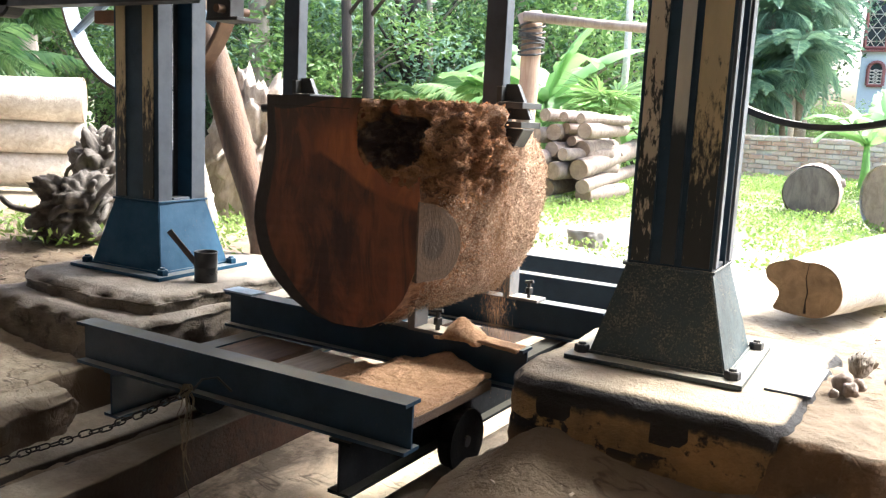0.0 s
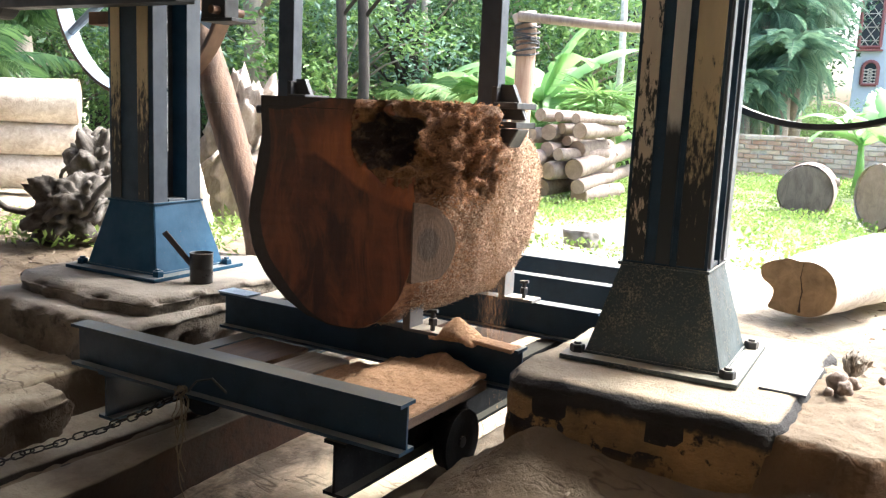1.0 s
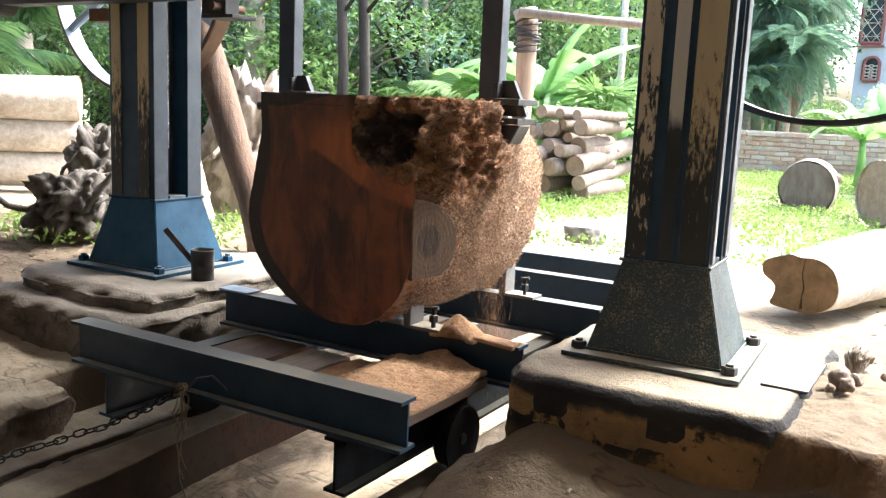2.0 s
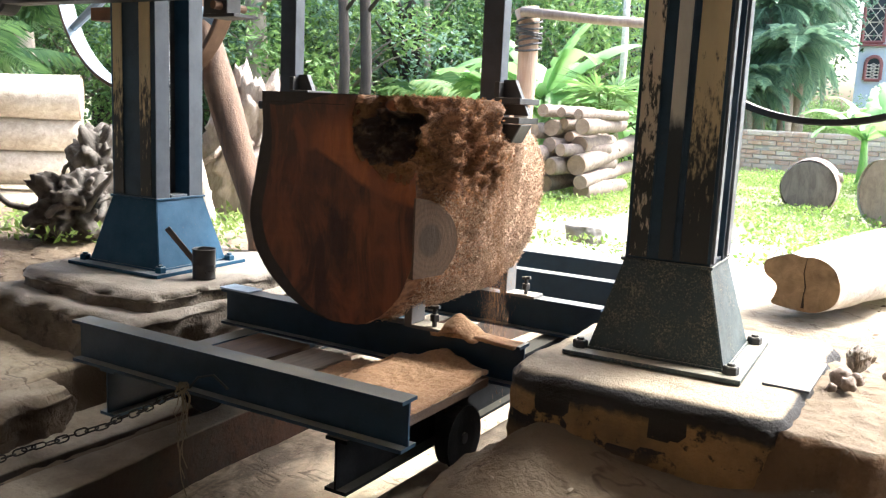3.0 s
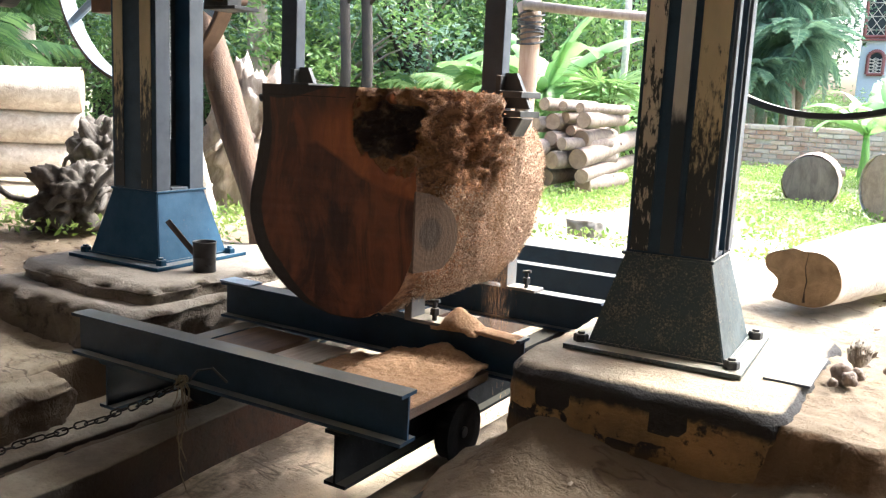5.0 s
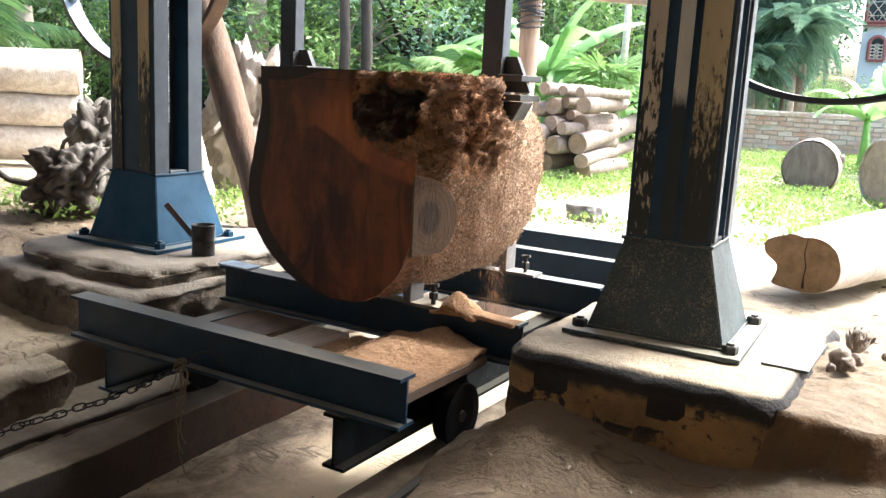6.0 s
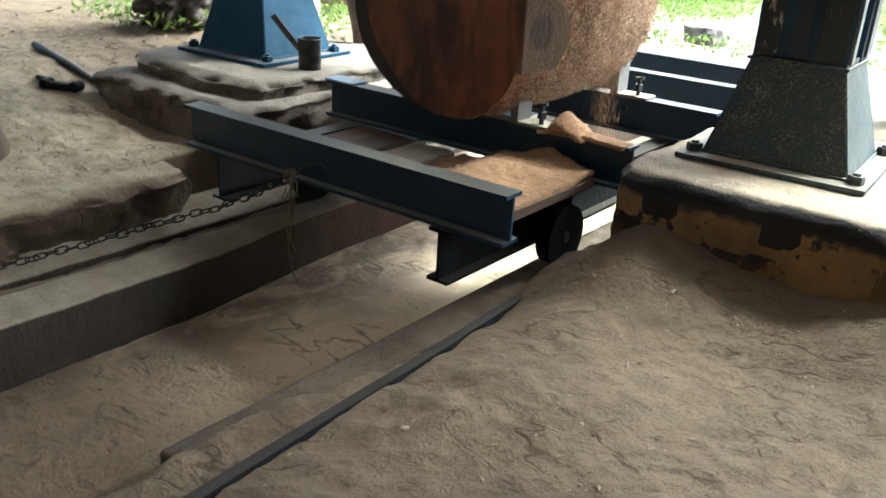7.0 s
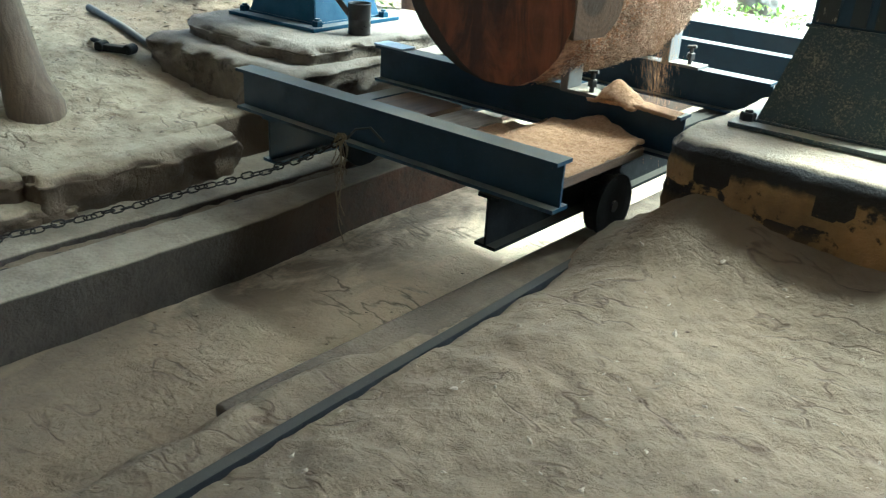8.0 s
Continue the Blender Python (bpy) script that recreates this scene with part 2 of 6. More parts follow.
# ---- ground: one sheet, with the rail pit, its kerbs and the banks of dust ----
def ground_height(x, y):
    n1, n2 = fbm((x * 1.3, y * 1.3, 0.0)), fbm((x * 6, y * 6, 3.0), 3)
    yard = -0.03 + 0.02 * n1 
    # level of the work floor on each side
    left = -0.255 + 0.14 * smooth_step(x, -3.0, -4.4) + 0.02 * n1
    left += (yard - left) * smooth_step(y, 2.1, 3.1)
    right = -0.405 + 0.08 * smooth_step(x + 0.05 * n1, -1.32, -1.0) + 0.018 * n1
    right += 0.10 * smooth_step(y, 1.95, 2.38) ** 1.3 * smooth_step(x, -1.3, -1.0)
    right += 0.085 * math.exp(-((x + 1.08) / 0.30) ** 2 - ((y - 2.40) / 0.42) ** 2)
    right += 0.08 * smooth_step(x, -0.62, -0.16) * smooth_step(y, 1.55, 2.32)
    bank = smooth_step(y + 0.05 * n1 + 0.05 * n2 + 0.02 * math.sin(x * 31), 2.362, 2.402)
    right += (yard + 0.01 - right) * bank * smooth_step(x + 0.03 * n2, -0.46, -0.38)
    right += (yard - right) * smooth_step(y, 3.0, 3.6)
    e = 0.025 * n1 + 0.02 * n2
    # the pit from side to side
    if x < -2.0:
        h = left + (-0.42 - left) * smooth_step(x + e, -2.84, -2.74)
        h += (-0.60 - h) * smooth_step(x + e * 0.3, -2.42, -2.40)
    else:
        h = -0.60 + 0.18 * smooth_step(x + e * 0.5, -1.40, -1.36)
        buried = smooth_step(y + 0.2 * n1, 1.75, 1.3)
        slope = -0.60 + 0.205 * smooth_step(x + e, -1.66, -1.36)
        h += (slope - h) * buried
        over = 0.06 * smooth_step(y, 1.9, 2.2)  # the dust spills over the kerb beside the carriage wheel
        right += 0.022 * math.exp(-((x + 1.28) / 0.12) ** 2 - ((y - 2.25) / 0.16) ** 2)
        skew = 0.048 * smooth_step(y, 2.0, 0.6)
        h += (right - h) * smooth_step(x + e * 0.6, -1.32 - over + skew, -1.25 - over + skew)
    pit_end = smooth_step(y, 5.2, 5.7)
    h += (yard - h) * pit_end
    rough = 0.35 + 0.65 * smooth_step(h, -0.55, -0.40)
    ridge = abs(fbm((x * 4.2, y * 6.5, 8.0), 3))
    return h + rough * (0.005 * n2 + 0.004 * fbm((x * 19, y * 12, 5.0), 3) + 0.018 * (0.25 - min(ridge, 0.25)) - 0.008
                        + 0.009 * min(0.0, 0.10 - abs(fbm((x * 11 + 3 * n1, y * 5, 2.0), 2))) - 0.014 * max(0.0, noise.noise(Vector((x * 17, y * 22, 9.0))) - 0.25))


def build_ground():
    def ticks(lo, hi, step, reach):
        v = list(np.arange(lo, hi + 1e-6, step))
        d = step
        while v[-1] < reach:
            d *= 1.28
            v.append(v[-1] + d)
        d = step
        while v[0] > -reach:
            d *= 1.28
            v.insert(0, v[0] - d)
        return v
    xs, ys = ticks(-5.0, 0.9, 0.015, 900), ticks(0.1, 4.0, 0.015, 900)
    verts = [(x, y, ground_height(x, y)) for y in ys for x in xs]
    w = len(xs)
    faces = [(j * w + i, j * w + i + 1, (j + 1) * w + i + 1, (j + 1) * w + i) for j in range(len(ys) - 1) for i in range(w - 1)]
    me = bpy.data.meshes.new("ground")
    me.from_pydata(verts, [], faces)
    me.shade_smooth()
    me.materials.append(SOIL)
    tagged(new("ground", me), "sawdust-covered earth floor with a sunken rail pit and sandy yard", "ground", kind="structure")


build_ground()


# ---- shed: slabs, rails, roof ----
def slab(name, x0, x1, y0, y1, z0, z1, label, seed, lump=0.022, mat=None):
    """A hand-laid concrete foundation with crumbled, rounded edges."""
    bm = bmesh.new()
    box(bm, x0, x1, y0, y1, z0, z1)
    bmesh.ops.subdivide_edges(bm, edges=bm.edges[:], cuts=34, use_grid_fill=True)
    for v in bm.verts:
        p = v.co.copy()
        n = fbm((p.x * 4 + seed, p.y * 4, p.z * 5)), fbm((p.x * 13 + seed, p.y * 13, p.z * 13), 3)
        # rounded plan and rim
        r, rim = 0.09, 0.035
        qx, qy = min(max(p.x, x0 + r), x1 - r), min(max(p.y, y0 + r), y1 - r)
        out = Vector((p.x - qx, p.y - qy, 0))
        k = min(out.length / r, 1.42)
        if out.length > 1e-6:
            big = max(abs(out.x), abs(out.y))
            out = out.normalized()
            v.co.x, v.co.y = qx + out.x * big, qy + out.y * big
            edge = smooth_step(big / r, 0.55, 1.0)
            v.co += out * edge * (lump * 1.4 * n[0] + lump * 0.7 * n[1])
            if p.z > z1 - rim:
                v.co.z -= (p.z - z1 + rim) * 0.75 * edge ** 3
        if z1 - p.z < 1e-4:
            v.co.z += 0.006 * n[0] + 0.002 * n[1]
    ob = part(name, bm, mat or CONCRETE, smooth=True)
    return tagged(ob, label, "foundation slab", kind="structure")


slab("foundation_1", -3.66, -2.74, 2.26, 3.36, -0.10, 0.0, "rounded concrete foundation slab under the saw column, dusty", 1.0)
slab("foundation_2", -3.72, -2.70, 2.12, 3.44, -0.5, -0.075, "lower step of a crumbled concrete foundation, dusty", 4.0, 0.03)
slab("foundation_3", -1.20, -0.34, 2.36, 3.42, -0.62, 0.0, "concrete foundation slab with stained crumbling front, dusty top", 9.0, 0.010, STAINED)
for k, (y0, y1, x1, top) in enumerate(((-0.9, -0.11, -2.665, -0.345), (-0.13, 0.44, -2.645, -0.355), (0.40, 0.86, -2.67, -0.345), (0.83, 1.21, -2.66, -0.352), (1.18, 1.55, -2.69, -0.355),
                                       (-0.9, 0.36, -2.77, -0.275), (0.28, 1.14, -2.745, -0.268), (1.06, 1.90, -2.665, -0.262))):
    slab("ledge_%d" % (k + 1), -3.15, x1, y0, y1, -0.7, top, "crumbled brick and earth edge of the floor above the rail", 20.0 + k, 0.035, SOIL)


def rail(name, x, z, y0, y1, label, lean=0.0):
    bm = bmesh.new()
    box(bm, x - 0.016, x + 0.016, y0, y1, z - 0.05, z, 0.004)
    bmesh.ops.subdivide_edges(bm, edges=[e for e in bm.edges if e.calc_length() > 1], cuts=60)
    for v in bm.verts:
        v.co.x += 0.004 * noise.noise(Vector((0, v.co.y * 2.3, x))) + lean * (2.0 - v.co.y)
    tagged(part(name, bm, RAILIRON), label, "rail", kind="structure")


RAILIRON = mat_paint("worn_rail_iron", (0.012, 0.013, 0.016), 0.10, 0.75, 0.5)
RAILIRON.node_tree.nodes["Principled BSDF"].inputs["Specular IOR Level"].default_value = 0.2


def kerb(name, x0, x1, y0, y1, z1, label, seed, mat=None, taper=0.0):
    bm = bmesh.new()
    box(bm, x0, x1, y0, y1, -0.75, z1, 0.012)
    bmesh.ops.subdivide_edges(bm, edges=[e for e in bm.edges if e.calc_length() > 1], cuts=150)
    for v in bm.verts:
        n = fbm((v.co.x * 3 + seed, v.co.y * 3, v.co.z * 6)), fbm((seed, v.co.y * 14, v.co.z * 20), 3)
        v.co.x += 0.010 * n[0] + 0.007 * n[1] - (taper * smooth_step(v.co.y, 1.5, 2.4) if v.co.x > (x0 + x1) / 2 else 0)
        v.co.z += (0.006 * n[0] + 0.006 * n[1]) if v.co.z > -0.6 else 0
    tagged(part(name, bm, mat or KERB, smooth=True), label, "kerb", kind="structure")


def mat_kerb():
    m = material("kerb_concrete", (0.3, 0.27, 0.22), 0.9)
    n = Nodes(m)
    p = n.coords(world=True)
    mid, fine = n.noise(p, 5, 8, 0.65), n.noise(p, 60, 4, 0.7)
    # sides carry dirt and the shade of the pit in their dark colour
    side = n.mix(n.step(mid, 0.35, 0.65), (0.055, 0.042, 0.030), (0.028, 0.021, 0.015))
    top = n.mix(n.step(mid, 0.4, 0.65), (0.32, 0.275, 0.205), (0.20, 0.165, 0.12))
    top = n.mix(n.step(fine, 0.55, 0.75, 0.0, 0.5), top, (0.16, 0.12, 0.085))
    red = n.math("MULTIPLY", n.step(n.axis(p, 1), 1.6, 2.1), n.step(mid, 0.35, 0.6, 0.0, 0.55))
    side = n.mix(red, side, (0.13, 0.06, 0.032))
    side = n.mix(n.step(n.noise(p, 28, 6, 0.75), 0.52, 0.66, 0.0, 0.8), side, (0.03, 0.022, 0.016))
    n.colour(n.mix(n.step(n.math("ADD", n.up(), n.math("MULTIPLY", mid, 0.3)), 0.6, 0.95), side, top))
    n.bump(n.math("ADD", n.math("MULTIPLY", mid, 3.0), fine), 0.7, 0.012)
    return m


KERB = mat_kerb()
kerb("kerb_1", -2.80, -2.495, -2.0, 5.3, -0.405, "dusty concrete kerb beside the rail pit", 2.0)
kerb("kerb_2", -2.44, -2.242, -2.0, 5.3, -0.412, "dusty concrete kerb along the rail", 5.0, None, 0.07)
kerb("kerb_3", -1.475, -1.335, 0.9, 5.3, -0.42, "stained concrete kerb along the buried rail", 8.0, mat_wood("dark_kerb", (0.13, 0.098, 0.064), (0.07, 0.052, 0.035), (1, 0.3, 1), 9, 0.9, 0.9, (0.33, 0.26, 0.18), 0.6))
rail("rail_1", -2.467, -0.432, -2.0, 5.2, "black iron flat rail in the concrete kerb")
rail("rail_2", -1.297, -0.384, -2.0, 5.2, "black iron flat rail half buried in sawdust", 0.040)

# corrugated roof sheets on rafters, out of view; eaves cut to shape the light
ROOF_Z, EAVE, EAVE_LEFT = 2.72, 3.85, 4.1
ROOF = mat_paint("weathered_sheet", (0.36, 0.33, 0.30), 0.0, 0.6, 0.6, 0.3)
POLEWOOD = mat_wood("grey_pole_wood", (0.36, 0.30, 0.24), (0.22, 0.17, 0.13))


def roof_sheet(x0, x1, y0, y1):
    bm = bmesh.new()
    n = int((x1 - x0) / 0.02)
    rows = []
    for y in (y0, y1):
        rows.append([bm.verts.new((x0 + (x1 - x0) * i / n, y, ROOF_Z + 0.006 * y + 0.009 * math.sin(i * math.pi / 2))) for i in range(n + 1)])
    for i in range(n):
        bm.faces.new((rows[0][i], rows[0][i + 1], rows[1][i + 1], rows[1][i]))
    bmesh.ops.solidify(bm, geom=bm.faces[:], thickness=0.004)
    return bm


roof = thing("roof", "weathered corrugated metal shed roof on poles, out of view", "roof", kind="structure")
for k in range(21):
    x0 = -9.86 + 0.62 * k
    part("sheet", roof_sheet(x0, x0 + 0.66, -5, (EAVE if k > 13 else EAVE_LEFT) + 0.03 * math.sin(k * 2.1)), ROOF, roof)
for y in (-4.2, -1.6, 1.0, 2.6):
    bm = bmesh.new()
    tube(bm, [(-10, y, ROOF_Z - 0.08), (-4, y, ROOF_Z - 0.07), (5.0, y, ROOF_Z - 0.08)], [0.05] * 3, 8)
    part("purlin", bm, POLEWOOD, roof)
# board walls out of view, added to cut and bounce the light
bm = bmesh.new()
box(bm, -10, 5.2, -5.2, -5.0, -0.6, 2.9)
BOARDS = mat_wood("unseen_wall_boards", (0.42, 0.36, 0.29), (0.30, 0.25, 0.19))
tagged(part("wall_south", bm, BOARDS), "unseen board wall added behind the view to shape the light", "wall", kind="structure")
for name, x, y1 in (("wall_west", -7.6, 1.2), ("wall_east", 2.3, 3.0)):
    bm = bmesh.new()
    box(bm, x - 0.1, x + 0.1, -5.0, y1, -0.6, 2.9)
    tagged(part(name, bm, BOARDS), "unseen board wall added to cut light from the side", "wall", kind="structure")


# ---- the saw: two columns, head with wheels, blade and guides ----
def mat_worn(name, bare, paint, edge, streak, low=0.55, high=0.15):
    """Paint rubbed to bare metal where the saw head slides, above the height edge."""
    m = material(name, paint, 0.42)
    n = Nodes(m)
    p = n.coords((1, 1, 0.28), world=True)
    q = n.coords(world=True)
    rub = n.step(n.axis(q, 2), edge - low, edge + high)
    spots = n.noise(p, 55, 6, 0.7)
    keep = n.step(n.math("ADD", rub, n.math("MULTIPLY", n.math("SUBTRACT", spots, 0.5), streak)), 0.30, 0.62)
    c = n.mix(n.noise(p, 14, 5), bare, tuple(v * 0.55 for v in bare))
    n.colour(n.mix(keep, paint, c))
    n.link(n.math("MULTIPLY", keep, 0.3), n.b.inputs["Metallic"])
    n.bump(spots, 0.2, 0.003)
    return m


COLUMN_FRONT = mat_paint("column_enamel", (0.016, 0.050, 0.085), 0.2, 0.45, 0.6)
COLUMN_SIDE = mat_paint("column_side_enamel", (0.055, 0.068, 0.09), 0.2, 0.4, 0.5)
WORN_A = mat_worn("worn_slide", (0.80, 0.69, 0.51), (0.03, 0.032, 0.032), 0.95, 5.5)
WORN_B = mat_worn("rubbed_slide", (0.74, 0.61, 0.36), (0.03, 0.032, 0.032), 0.98, 2.4)
WORN_C = mat_worn("bare_slide", (0.85, 0.80, 0.68), (0.03, 0.035, 0.04), 0.80, 0.5, 0.10, 0.10)
SHOE_DULL = mat_paint("dusty_blue_enamel", (0.032, 0.052, 0.058), 0.7, 0.5, 0.6, 0.0, 0.7)


# edge flats are toned pale to carry the light from the side
EDGE = mat_paint("lit_edge_steel", (0.16, 0.17, 0.19), 0.0, 0.4, 0.6)
band_saw = thing("band_saw", "large blue horizontal band saw mill with two columns", "saw mill")


def nut_and_stud(bm, x, y, z):
    lathe(bm, [(0.0, z + 0.026), (0.022, z + 0.026), (0.0255, z + 0.021), (0.0255, z), (0.0, z)], 6, pose(x, y, 0, 0, 0, 17))
    lathe(bm, [(0.0, z + 0.034), (0.011, z + 0.034), (0.013, z + 0.03), (0.013, z)], 10, pose(x, y, 0))


def saw_column(at, shoe_mat, label, side):
    col = sub("saw_column", band_saw, at, label)
    bm = bmesh.new()
    box(bm, -0.288, 0.288, -0.285, 0.285, 0.001, 0.018, 0.003)
    part("base_plate", bm, shoe_mat, col)
    bm = bmesh.new()
    t, b = (0.142, 0.147), (0.225, 0.215)
    quads = [[bm.verts.new((sx * w, sy * d, z)) for sx, sy in ((-1, -1), (1, -1), (1, 1), (-1, 1))] for (w, d), z in ((b, 0.018), (t, 0.325))]
    for j in range(4):
        bm.faces.new((quads[0][j], quads[0][(j + 1) % 4], quads[1][(j + 1) % 4], quads[1][j]))
    bm.faces.new(quads[1])
    bmesh.ops.bevel(bm, geom=bm.edges[:], offset=0.004, segments=2, affect="EDGES")
    part("shoe", bm, shoe_mat, col, "tapered steel shoe, scuffed blue paint")
    for w, d, z in ((0.147, 0.151, 0.327), (0.228, 0.219, 0.021)):
        bm = bmesh.new()
        tube(bm, [(-w, -d, z), (w, -d, z), (w, d, z), (-w, d, z), (-w, -d, z)], [0.006] * 5, 6, 0.3)
        part("weld_bead", bm, shoe_mat, col)
    for x, y in ((-0.248, -0.22), (0.248, -0.225), (0.25, 0.21), (-0.25, 0.22)):
        bm = bmesh.new()
        nut_and_stud(bm, x, y, 0.018)
        part("anchor_nut", bm, BLACK if side > 0 else BLUE, col)
    top = 2.45
    for name, y0, y1 in (("front_box", -0.145, -0.062), ("rear_box", 0.058, 0.145)):
        bm = bmesh.new()
        box(bm, -0.14, 0.14, y0, y1, 0.32, top, 0.003)
        for f in bm.faces:
            f.material_index = 1 if abs(f.normal.x) > 0.8 else 0
        part(name, bm, (COLUMN_FRONT, COLUMN_SIDE), col)
    bm = bmesh.new()
    box(bm, -0.05, 0.05, -0.063, 0.059, 0.32, top)
    part("web", bm, BLACK, col)
    bm = bmesh.new()
    rings = [(0.010 + (0.005 if k % 2 else 0.0), 0.56 + 0.0075 * k) for k in range(240)]
    lathe(bm, rings, 8, pose(0.098, -0.035, 0))
    part("lead_screw", bm, BRIGHT, col, "threaded steel screw")
    bm = bmesh.new()
    box(bm, 0.066, 0.136, -0.05, 0.05, 0.326, 0.342, 0.003)
    part("screw_bracket", bm, COLUMN_SIDE, col)
    strips = ((-0.127, -0.067, WORN_A), (-0.028, 0.018, WORN_C), (0.042, 0.130, WORN_B)) if side > 0 else \
        ((-0.122, -0.064, WORN_B), (0.045, 0.112, WORN_B))
    for x0, x1, mt in strips:
        bm = bmesh.new()
        box(bm, x0, x1, -0.150, -0.1455, 0.34, top - 0.01, 0.0015)
        part("slide_strip", bm, mt, col, "slide strip rubbed to bare steel")
    if side > 0:
        for x0, x1 in ((-0.066, -0.062), (0.0185, 0.0225), (0.0365, 0.0405)):
            bm = bmesh.new()
            box(bm, x0, x1, -0.1525, -0.146, 0.36, top - 0.01, 0.001)
            part("guide_lip", bm, COLUMN_FRONT, col)
        bm = bmesh.new()
        box(bm, 0.141, 0.150, -0.14, -0.10, 0.34, top - 0.02, 0.002)
        box(bm, 0.141, 0.150, 0.075, 0.14, 0.34, top - 0.02, 0.002)
        part("edge_flat", bm, EDGE, col, "pale worn steel edge")
    return col


saw_column(pose(-3.278, 2.770, 0.0, 0, 0, 3), BLUE, "tall blue steel saw column bolted to a foundation slab", -1)
saw_column(pose(-0.830, 2.910, 0.0, 0, 0, 3), SHOE_DULL, "tall dark saw column with rubbed slides, dusty tapered shoe", 1)

WHEEL_Y, BLADE_Z, WHEEL_R = 3.20, 0.792, 0.697


def band_wheel(x, label, rim_mat):
    w = sub("band_wheel", band_saw, pose(x, WHEEL_Y, BLADE_Z + WHEEL_R), label)
    turn = pose(0, 0, 0, 90)
    bm = bmesh.new()
    R = WHEEL_R - 0.002
    prof = [(R - 0.022, -0.05), (R - 0.004, -0.05), (R, -0.044), (R, 0.044), (R - 0.004, 0.05), (R - 0.022, 0.05)]
    rings = lathe(bm, prof, 96, turn)
    seg = len(rings[0])
    for j in range(seg):
        f = bm.faces.new((rings[-1][j], rings[-1][(j + 1) % seg], rings[0][(j + 1) % seg], rings[0][j]))
        f.material_index = 1
    bmesh.ops.recalc_face_normals(bm, faces=bm.faces[:])
    part("rim", bm, (RUST if x < -2 else BLACK, rim_mat), w, smooth=False)
    bm = bmesh.new()
    rings = lathe(bm, [(0.0, -0.07), (0.09, -0.07), (0.1, -0.06), (0.1, 0.06), (0.09, 0.07), (0.0, 0.07)], 28, turn)
    part("hub", bm, BLACK, w)
    for k in range(3):
        a = radians(90 + 120 * k)
        bm = bmesh.new()
        tube(bm, [(0.09 * math.cos(a), 0, 0.09 * math.sin(a)), ((R - 0.02) * math.cos(a), 0, (R - 0.02) * math.sin(a))], [0.03, 0.022], 10)
        part("spoke", bm, rim_mat, w)
    return w


band_wheel(-3.91, "large band saw wheel with pale blue rim and rusty tread", GREY)
band_wheel(-0.46, "large black band saw wheel beside the column", BLACK)

# blade: lower and upper runs of one endless band
bm = bmesh.new()
hub = [(-3.91, 1), (-0.46, -1)]
path = []
for k in range(25):
    a = math.pi / 2 + math.pi * k / 24
    path.append((-3.91 + WHEEL_R * math.cos(a), BLADE_Z + WHEEL_R + WHEEL_R * math.sin(a)))
for k in range(25):
    a = -math.pi / 2 + math.pi * k / 24
    path.append((-0.46 + WHEEL_R * math.cos(a), BLADE_Z + WHEEL_R + WHEEL_R * math.sin(a)))
vs = [[bm.verts.new((x, WHEEL_Y + dy, z)) for x, z in path] for dy in (-0.045, 0.045)]
for j in range(len(path)):
    k = (j + 1) % len(path)
    bm.faces.new((vs[0][j], vs[0][k], vs[1][k], vs[1][j]))
bmesh.ops.solidify(bm, geom=bm.faces[:], thickness=0.0014)
part("saw_blade", bm, BRIGHT, band_saw, "thin steel band saw blade")

# saw head: cross beam with brackets above the columns, out of sight but for its lower edges
head_beam = sub("saw_head", band_saw, None, "black steel saw head frame")
bm = bmesh.new()
box(bm, -4.55, -2.83, 2.50, 2.60, 1.192, 1.30, 0.006)
part("arm", bm, BLACK, head_beam)
bm = bmesh.new()
box(bm, -4.5, 0.4, 2.46, 2.58, 1.90, 2.10, 0.006)
part("cross_beam", bm, BEAM_BLUE, head_beam)
for x in (-4.48, -3.45, -3.05):
    bm = bmesh.new()
    box(bm, x - 0.05, x + 0.05, 2.48, 2.56, 1.29, 1.92, 0.004)
    part("hanger", bm, BLACK, head_beam)
bm = bmesh.new()
box(bm, -2.86, -2.72, 2.66, 2.74, 1.14, 1.5, 0.005)
box(bm, -2.84, -2.66, 2.64, 2.78, 1.128, 1.142, 0.002)
part("tension_bracket", bm, BLACK, head_beam)
bm = bmesh.new()
tube(bm, [(-2.76, 2.62, 1.175), (-2.76, 2.80, 1.175)], [0.018, 0.018], 12)
part("tension_pin", bm, RUST, head_beam)
bm = bmesh.new()
lathe(bm, [(0.0, -0.05), (0.09, -0.05), (0.1, -0.04), (0.1, 0.04), (0.09, 0.05), (0.0, 0.05)], 24, pose(-4.12, 2.55, 1.245, 90))
part("bearing_housing", bm, BLACK, head_beam)
bm = bmesh.new()
box(bm, -3.66, -3.47, 2.70, 2.80, 1.13, 1.19, 0.004)
part("wooden_block", bm, mat_wood("red_brown_block", (0.24, 0.12, 0.06), (0.15, 0.07, 0.04)), head_beam)
bm = bmesh.new()
box(bm, -0.66, 0.45, 3.02, 3.10, 1.268, 1.30, 0.003)
part("rear_strap", bm, mat_wood("dusty_strap", (0.30, 0.24, 0.17), (0.16, 0.12, 0.08)), head_beam)


